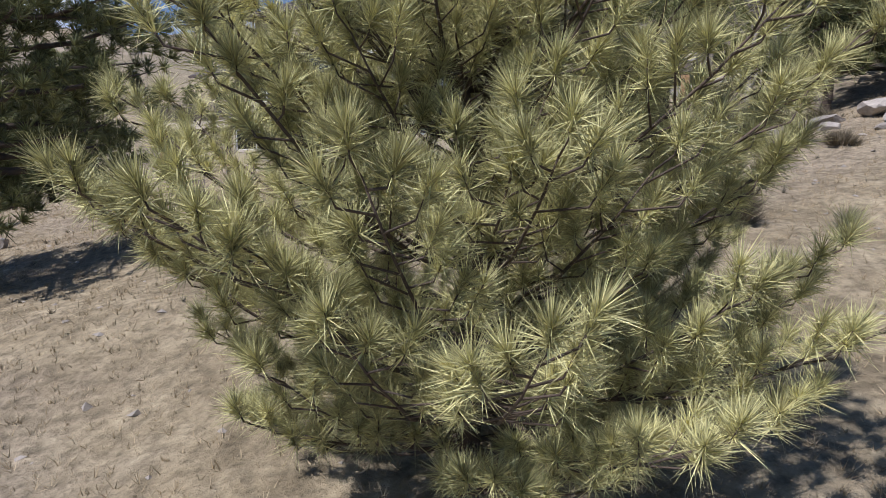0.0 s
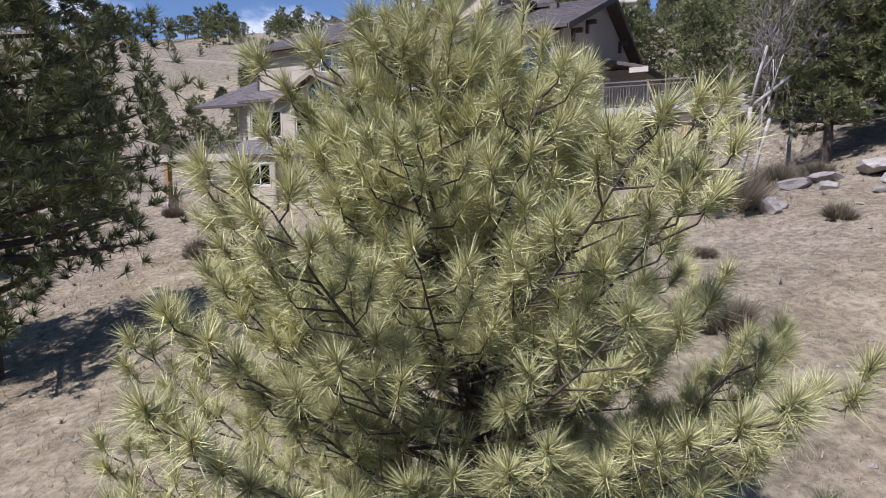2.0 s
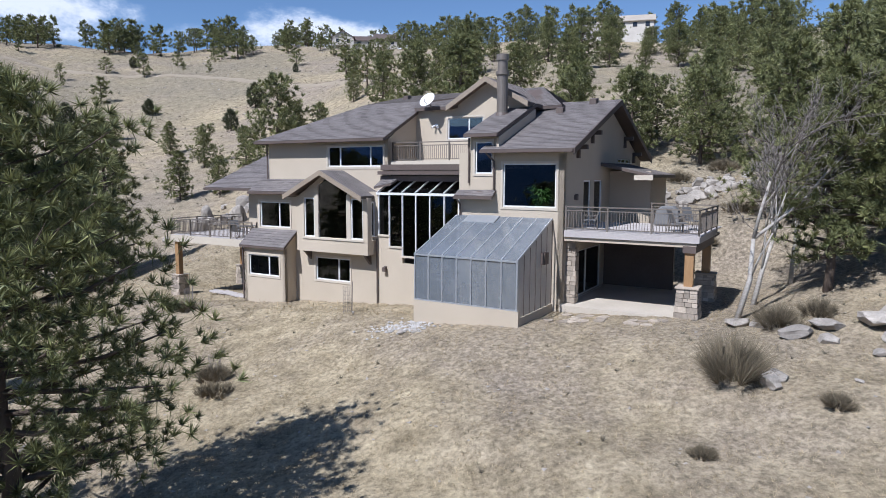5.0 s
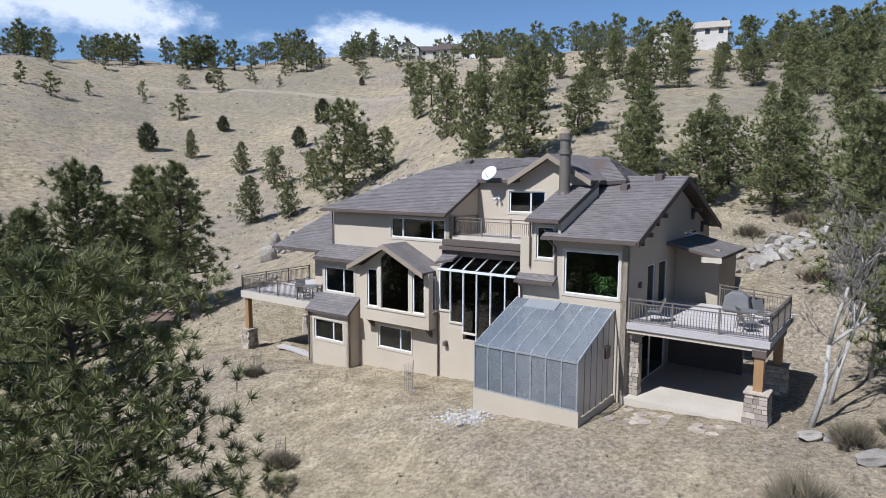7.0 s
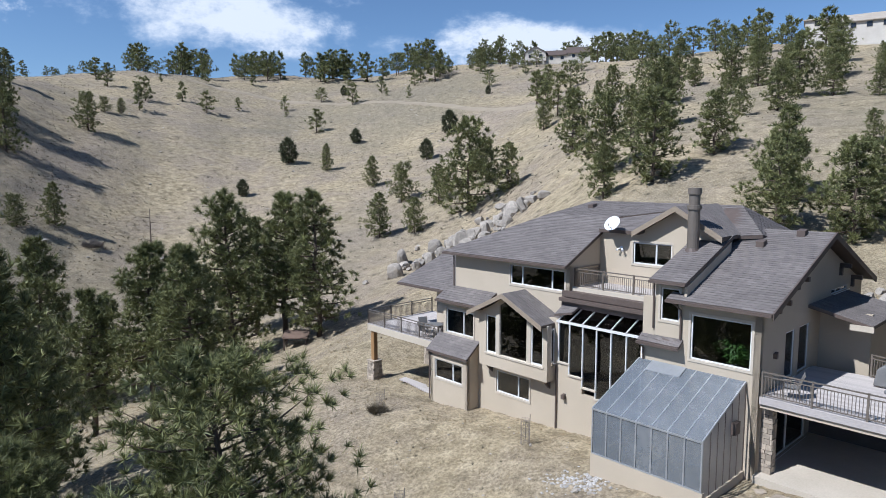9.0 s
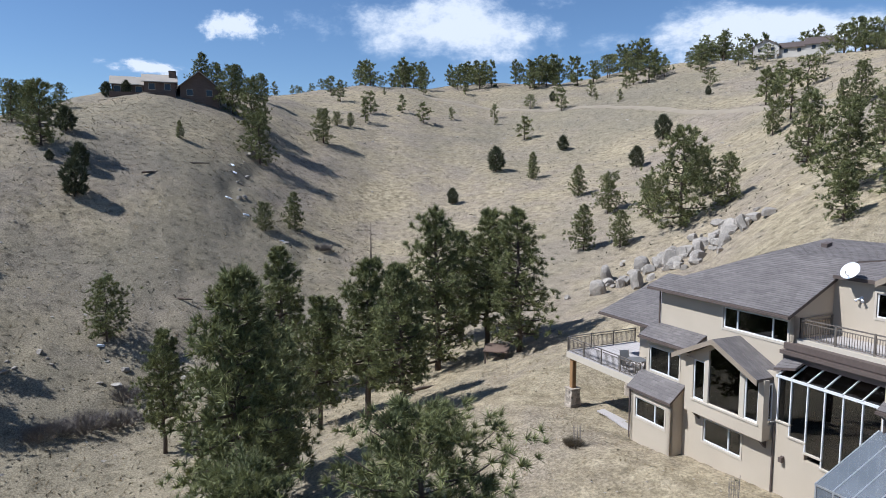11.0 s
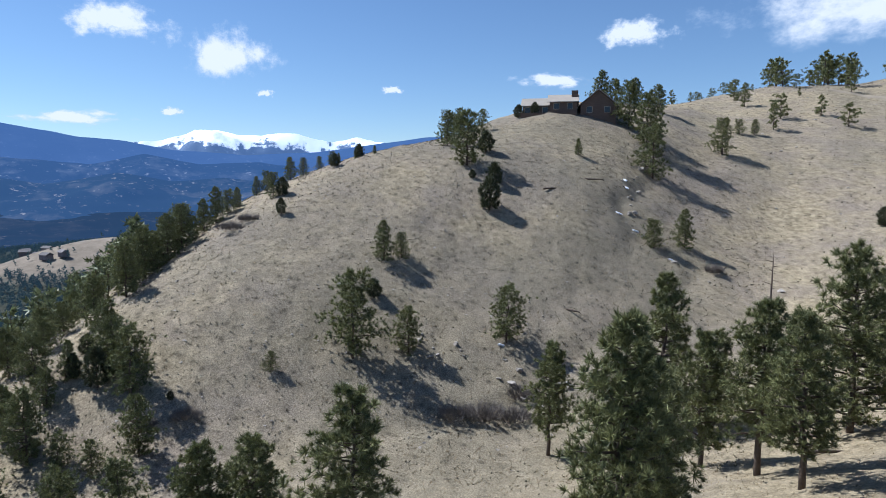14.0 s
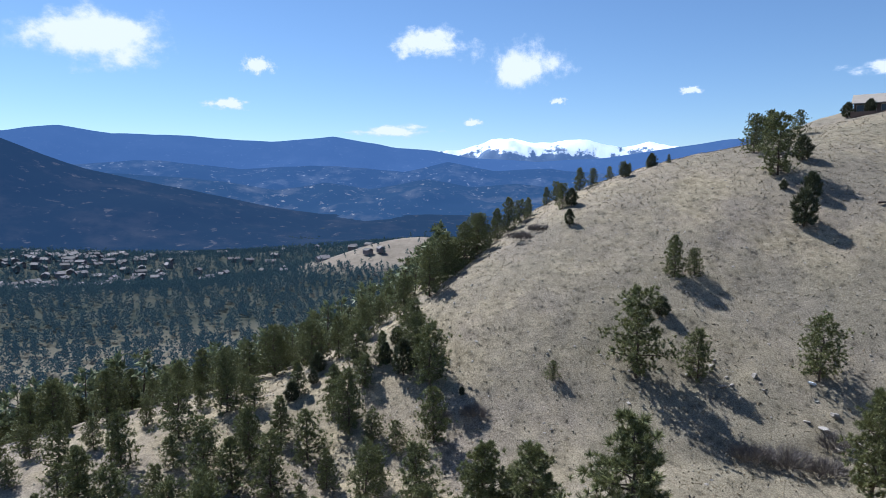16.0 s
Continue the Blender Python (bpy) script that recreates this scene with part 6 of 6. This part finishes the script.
for u in (-13, -9.5, -6):
    part("column", Shape().box((u - 0.3, -2.2, -1), (u + 0.3, -1.6, 5.2)), M_PALEWALL, far_house)
part("balcony", Shape().box((-14, -2.2, 1.8), (-5, 0, 2.2)), M_PALEWALL, far_house)
hill_house("hill_house", 54.0, 207, -14, "pale flat-fronted house among the pines", [(-12, -6, 0, 8, 0, 8.5, 9.4, 1, "u"), (-6, 9, 0.5, 8, 0, 7.0, 9.4, 4, "u")], M_PALEWALL, M_PALEROOF)

town, town_roofs = Shape(), Shape()
rt = np.random.RandomState(55)
for k in range(190):
    b, d = radians(rt.normal(125, 4) if k % 4 else rt.uniform(96, 124)), rt.uniform(1000, 1560)
    x, y, a = -d * math.sin(b), d * math.cos(b), rt.uniform(0, 3.14)
    s, w, h = rt.uniform(5, 11), rt.uniform(4, 6), rt.uniform(4, 8)
    z = valley_height(x, y)
    c, q = math.cos(a), math.sin(a)
    put = lambda pts: [(x + m * c - n * q, y + m * q + n * c, z + o) for m, n, o in pts]
    town.put(put([(-s, -w, -3), (s, -w, -3), (s, w, -3), (-s, w, -3), (-s, -w, h), (s, -w, h), (s, w, h), (-s, w, h)]), [(0, 1, 5, 4), (1, 2, 6, 5), (2, 3, 7, 6), (3, 0, 4, 7)])
    town_roofs.put(put([(-s - 1, -w - 1, h - 0.4), (s + 1, -w - 1, h - 0.4), (s + 1, 0, h + 3), (-s - 1, 0, h + 3), (s + 1, w + 1, h - 0.4), (-s - 1, w + 1, h - 0.4)]), [(0, 1, 2, 3), (3, 2, 4, 5), (1, 4, 2), (0, 3, 5)])
tagged(part("distant_houses", town, M_TOWNWALL), "small pale houses scattered over the valley floor", "houses", kind="stuff")
tagged(part("distant_roofs", town_roofs, M_TOWNROOF), "grey and brown roofs of the houses in the valley", "houses", kind="stuff")

# ---- small things at the house ----
dish = thing("satellite_dish", at_house(-8.75, 2.9, 10.45), "white satellite dish on a wall bracket", "satellite dish")
ds = Shape()
rings = [(0.0, 0.0), (0.18, 0.012), (0.34, 0.05), (0.48, 0.11), (0.5, 0.10)]
vs = [(r * math.cos(a), r * 0.86 * math.sin(a), h) for r, h in rings for a in np.arange(24) * 2 * math.pi / 24]
ds.put(vs, [(i * 24 + k, i * 24 + (k + 1) % 24, (i + 1) * 24 + (k + 1) % 24, (i + 1) * 24 + k) for i in range(4) for k in range(24)])
bowl = part("bowl", ds, M_DISH, dish, smooth=True)
bowl.matrix_basis = pose(0, 0, 0.16, 58, 0, -12)
part("arm", Shape().tube([(0, 0.05, -0.1), (0.05, -0.45, 0.05), (0.05, -0.5, 0.22)], [0.02, 0.02, 0.03], 6), M_RAIL, dish)
part("bracket", Shape().tube([(0, 0.1, 0.1), (0, 0.3, -0.2), (0, 0.6, -0.35)], [0.03, 0.03, 0.03], 6), M_RAIL, dish)
lamp = thing("wall_lamp", at_house(-8.55, 3.42, 9.35), "small white double flood lamp on the wall", "lamp")
part("base", Shape().tube([(0, 0.08, 0), (0, -0.02, 0)], [0.08, 0.08], 10), M_DISH, lamp)
for s in (-1, 1):
    part("head", Shape().tube([(0.03 * s, -0.02, 0), (0.14 * s, -0.12, -0.08), (0.17 * s, -0.17, -0.13)], [0.03, 0.05, 0.08], 8), M_DISH, lamp)
for u, v, z in ((-9.5, -0.06, 1.85), (0.06, 1.5, 5.7)):
    l = thing("wall_light", at_house(u, v, z), "small dark outdoor wall light", "lamp")
    part("plate", Shape().box((-0.07, -0.01, -0.14), (0.07, 0.06, 0.14)), M_FASCIA, l)
    part("shade", Shape().box((-0.09, -0.16, -0.12), (0.09, -0.01, 0.10)), M_FASCIA, l)


def patio_chair(m, label, group):
    c = thing("patio_chair", m, label, "chair", group)
    part("seat", Shape().box((-0.27, -0.28, 0.40), (0.27, 0.25, 0.44)), M_MESHBACK, c)
    part("backrest", Shape().prism([(-0.27, 0.24, 0.44), (-0.27, 0.44, 1.0), (-0.27, 0.47, 1.0), (-0.27, 0.27, 0.44)], (0.54, 0, 0)), M_MESHBACK, c)
    for s in (-0.29, 0.29):
        part("leg", Shape().tube([(s, -0.3, 0), (s, -0.28, 0.62), (s, 0.3, 0.62)], [0.018] * 3, 6), M_RAIL, c)
        part("leg", Shape().tube([(s, 0.34, 0), (s, 0.24, 0.44), (s, 0.46, 1.02)], [0.018] * 3, 6), M_RAIL, c)
    return c


def patio_table(m, label, r=0.6, h=0.72):
    t = thing("patio_table", m, label, "table")
    part("tabletop", Shape().tube([(0, 0, h - 0.03), (0, 0, h)], [r, r], 24), M_MESHBACK, t)
    for k in range(4):
        a = k * math.pi / 2 + 0.78
        part("leg", Shape().tube([(r * 0.8 * math.cos(a), r * 0.8 * math.sin(a), 0), (r * 0.6 * math.cos(a), r * 0.6 * math.sin(a), h - 0.03)], [0.02, 0.02], 6), M_RAIL, t)
    return t


first = patio_chair(at_house(-21.6, 1.0, 2.81, 70), "grey mesh patio chair at the round deck table", "patio chairs")
for u, v, a in ((-20.0, 0.9, -80), (-20.8, 1.9, 0), (-20.8, 0.35, 180)):
    copy_thing(first, at_house(u, v, 2.81, a))
patio_table(at_house(-20.8, 1.1, 2.81), "round grey patio table on the deck")
second = patio_chair(at_house(0.95, 0.75, 4.31, -70), "grey mesh lounge chair beside the house wall", "deck chairs")
for u, v, a in ((4.6, 1.2, 120), (4.9, 2.9, 60)):
    copy_thing(second, at_house(u, v, 4.31, a))
patio_table(at_house(4.3, 1.9, 4.31), "round grey patio table at the deck corner", 0.5)
grill = thing("covered_grill", at_house(3.4, 4.9, 4.31), "barbecue grill under a grey cover", "grill")
soft(part("cover", Shape().prism([(-0.6, -0.3, 0.05), (0.6, -0.3, 0.05), (0.5, -0.25, 0.75), (0.25, -0.2, 0.95), (-0.25, -0.2, 0.95), (-0.5, -0.25, 0.75)], (0, 0.55, 0)), M_MESHBACK, grill), 0.06, 3)
part("frame", Shape().box((-0.5, -0.2, 0), (0.5, 0.2, 0.1)), M_RAIL, grill)

# the houseplant behind the picture window
palm = thing("houseplant", at_house(-1.35, 0.72, 4.2), "bushy green houseplant in a tall white pot indoors", "plant")
part("pot", Shape().tube([(0, 0, 0), (0, 0, 0.85), (0, 0, 0.92)], [0.17, 0.26, 0.26], 16), M_DISH, palm)
lf = Shape()
rp = np.random.RandomState(66)
for k in range(90):
    a, l, up = rp.uniform(0, 6.283), rp.uniform(0.45, 0.95), rp.uniform(0.2, 1.3)
    o = np.array((math.cos(a) * 1.1, math.sin(a) * 0.55, 0))
    s = np.array((-math.sin(a), math.cos(a), 0)) * 0.06
    c0 = np.array((0, 0, rp.uniform(0.9, 1.6)))
    p1, p2 = c0 + o * l * 0.5 + (0, 0, up * l * 0.6), c0 + o * l + (0, 0, up * l * 0.30)
    lf.put([c0, p1 - s, p1 + s, p2], [(0, 1, 2), (1, 3, 2)])
part("leaves", lf, M_LEAF, palm)

# patio slab, loose flagstones, wire-caged saplings, planks
part("slab", Shape().box((0.0, -0.2, 0.5), (5.0, 6.6, 1.02)), M_CONCRETE, right_deck, "tan concrete patio slab")
rf = np.random.RandomState(77)
for k in range(26):
    u, v = rf.uniform(0.2, 4.6), rf.uniform(-2.3, -0.6)
    p = HM @ Vector((u, v, 0))
    ob = part("flagstone", Shape().prism([(0.25 * math.cos(a + rf.uniform(-.2, .2)) * rf.uniform(.7, 1.3), 0.2 * math.sin(a) * rf.uniform(.7, 1.3), 0) for a in np.arange(6) * 1.047], (0, 0, 0.06)), M_STONE)
    ob.matrix_basis = pose(p.x, p.y, spot(p.x, p.y) - 0.01, 0, 0, rf.uniform(0, 360))
    tagged(ob, "flat tan flagstone set in the dry grass", "stone", "flagstones")
for x, y, h in ((-14.1, 34.0, 1.2), (-4.9, 30.4, 1.3), (-9.5, 25.2, 1.0)):
    cage = thing("caged_sapling", pose(x, y, spot(x, y, 0.03)), "bare sapling inside a wire guard", "sapling", "caged saplings")
    wire = Shape()
    for k in range(14):
        a = k * 6.283 / 14
        wire.bar((0.22 * math.cos(a), 0.22 * math.sin(a), 0), (0.22 * math.cos(a), 0.22 * math.sin(a), h), 0.008)
    for z in np.linspace(0.1, h, 7):
        ring = [(0.22 * math.cos(k * 0.5236), 0.22 * math.sin(k * 0.5236), z) for k in range(13)]
        for p, q in zip(ring, ring[1:]):
            wire.bar(p, q, 0.008)
    part("guard", wire, M_GREYBARK, cage)
    part("stake", Shape().bar((0.2, 0, -0.2), (0.24, 0.02, h + 0.25), 0.03), M_GREYBARK, cage)
    part("stem", Shape().tube([(0, 0, -0.1), (0.03, 0, h * 0.6), (0, 0.03, h + 0.1)], [0.015, 0.01, 0.004], 5), M_GREYBARK, cage)
for k, (u, v, a) in enumerate(((-22.5, 0.9, 5), (-21.2, 0.5, -4))):
    p = HM @ Vector((u, v, 0))
    ob = part("plank", Shape().box((-1.3, -0.3, 0), (1.3, 0.3, 0.08)), M_DECK)
    ob.matrix_basis = pose(p.x, p.y, spot(p.x, p.y) + 0.02, 0, 3, -30 + a)
    tagged(ob, "weathered board lying on the ground below the deck", "board")
shed = thing("log_shelter", pose(-33.6, 57.6, spot(-33.6, 57.6), 0, 0, 20), "low weathered plank shelter under the pines", "shelter")
part("roof", Shape().slab([(-1.3, -0.9, 1.0), (1.3, -0.9, 1.0), (1.3, 0.9, 1.45), (-1.3, 0.9, 1.45)], 0.08), M_DARKWOOD, shed)
for u, v in ((-1.1, -0.7), (1.1, -0.7), (-1.1, 0.7), (1.1, 0.7)):
    part("post", Shape().box((u - 0.07, v - 0.07, -0.4), (u + 0.07, v + 0.07, 1.1)), M_BARK, shed)
for k, (x, y, s) in enumerate(((-112, 83, 0.9), (-109.5, 81.5, 0.7), (-101, 73.5, 0.9), (-97, 74.5, 0.8), (-90, 77, 0.8), (-76, 37, 0.7))):
    bm = bmesh.new()
    bmesh.ops.create_icosphere(bm, subdivisions=2, radius=1.0)
    for v in bm.verts:
        v.co = Vector((v.co.x * s * 0.9, v.co.y * s * 0.35, v.co.z * 0.2)) * (1 + 0.4 * noise.noise(v.co * 1.5 + Vector((k, 0, 0))))
    me = bpy.data.meshes.new("snow_patch")
    bm.to_mesh(me)
    bm.free()
    me.materials.append(M_SNOW)
    ob = new("snow_patch", me)
    ob.matrix_basis = pose(x, y, spot(x, y) + 0.05, 0, 18, 20 * k)
    tagged(ob, "small patch of old snow in the shade", "snow", "snow patches")
for k, (x, y, l, a) in enumerate(((-109.0, 72.0, 6.0, 60), (-106.0, 62.0, 4.0, 100), (-80.0, 50.0, 4.0, 20), (-38.0, 50.0, 4.5, 70))):
    sh = Shape().tube([(-l / 2, 0, 0.1), (0, 0.1, 0.2), (l / 2, 0, 0.15)], [0.2, 0.17, 0.08], 8).tube([(0.3, 0.1, 0.2), (0.9, 0.6, 0.6)], [0.05, 0.02], 5)
    ob = part("fallen_log", sh, M_BARK, smooth=True)
    ob.matrix_basis = pose(x, y, spot(x, y), 0, 0, a)
    tagged(ob, "weathered grey fallen log lying on the slope", "log", "fallen logs")
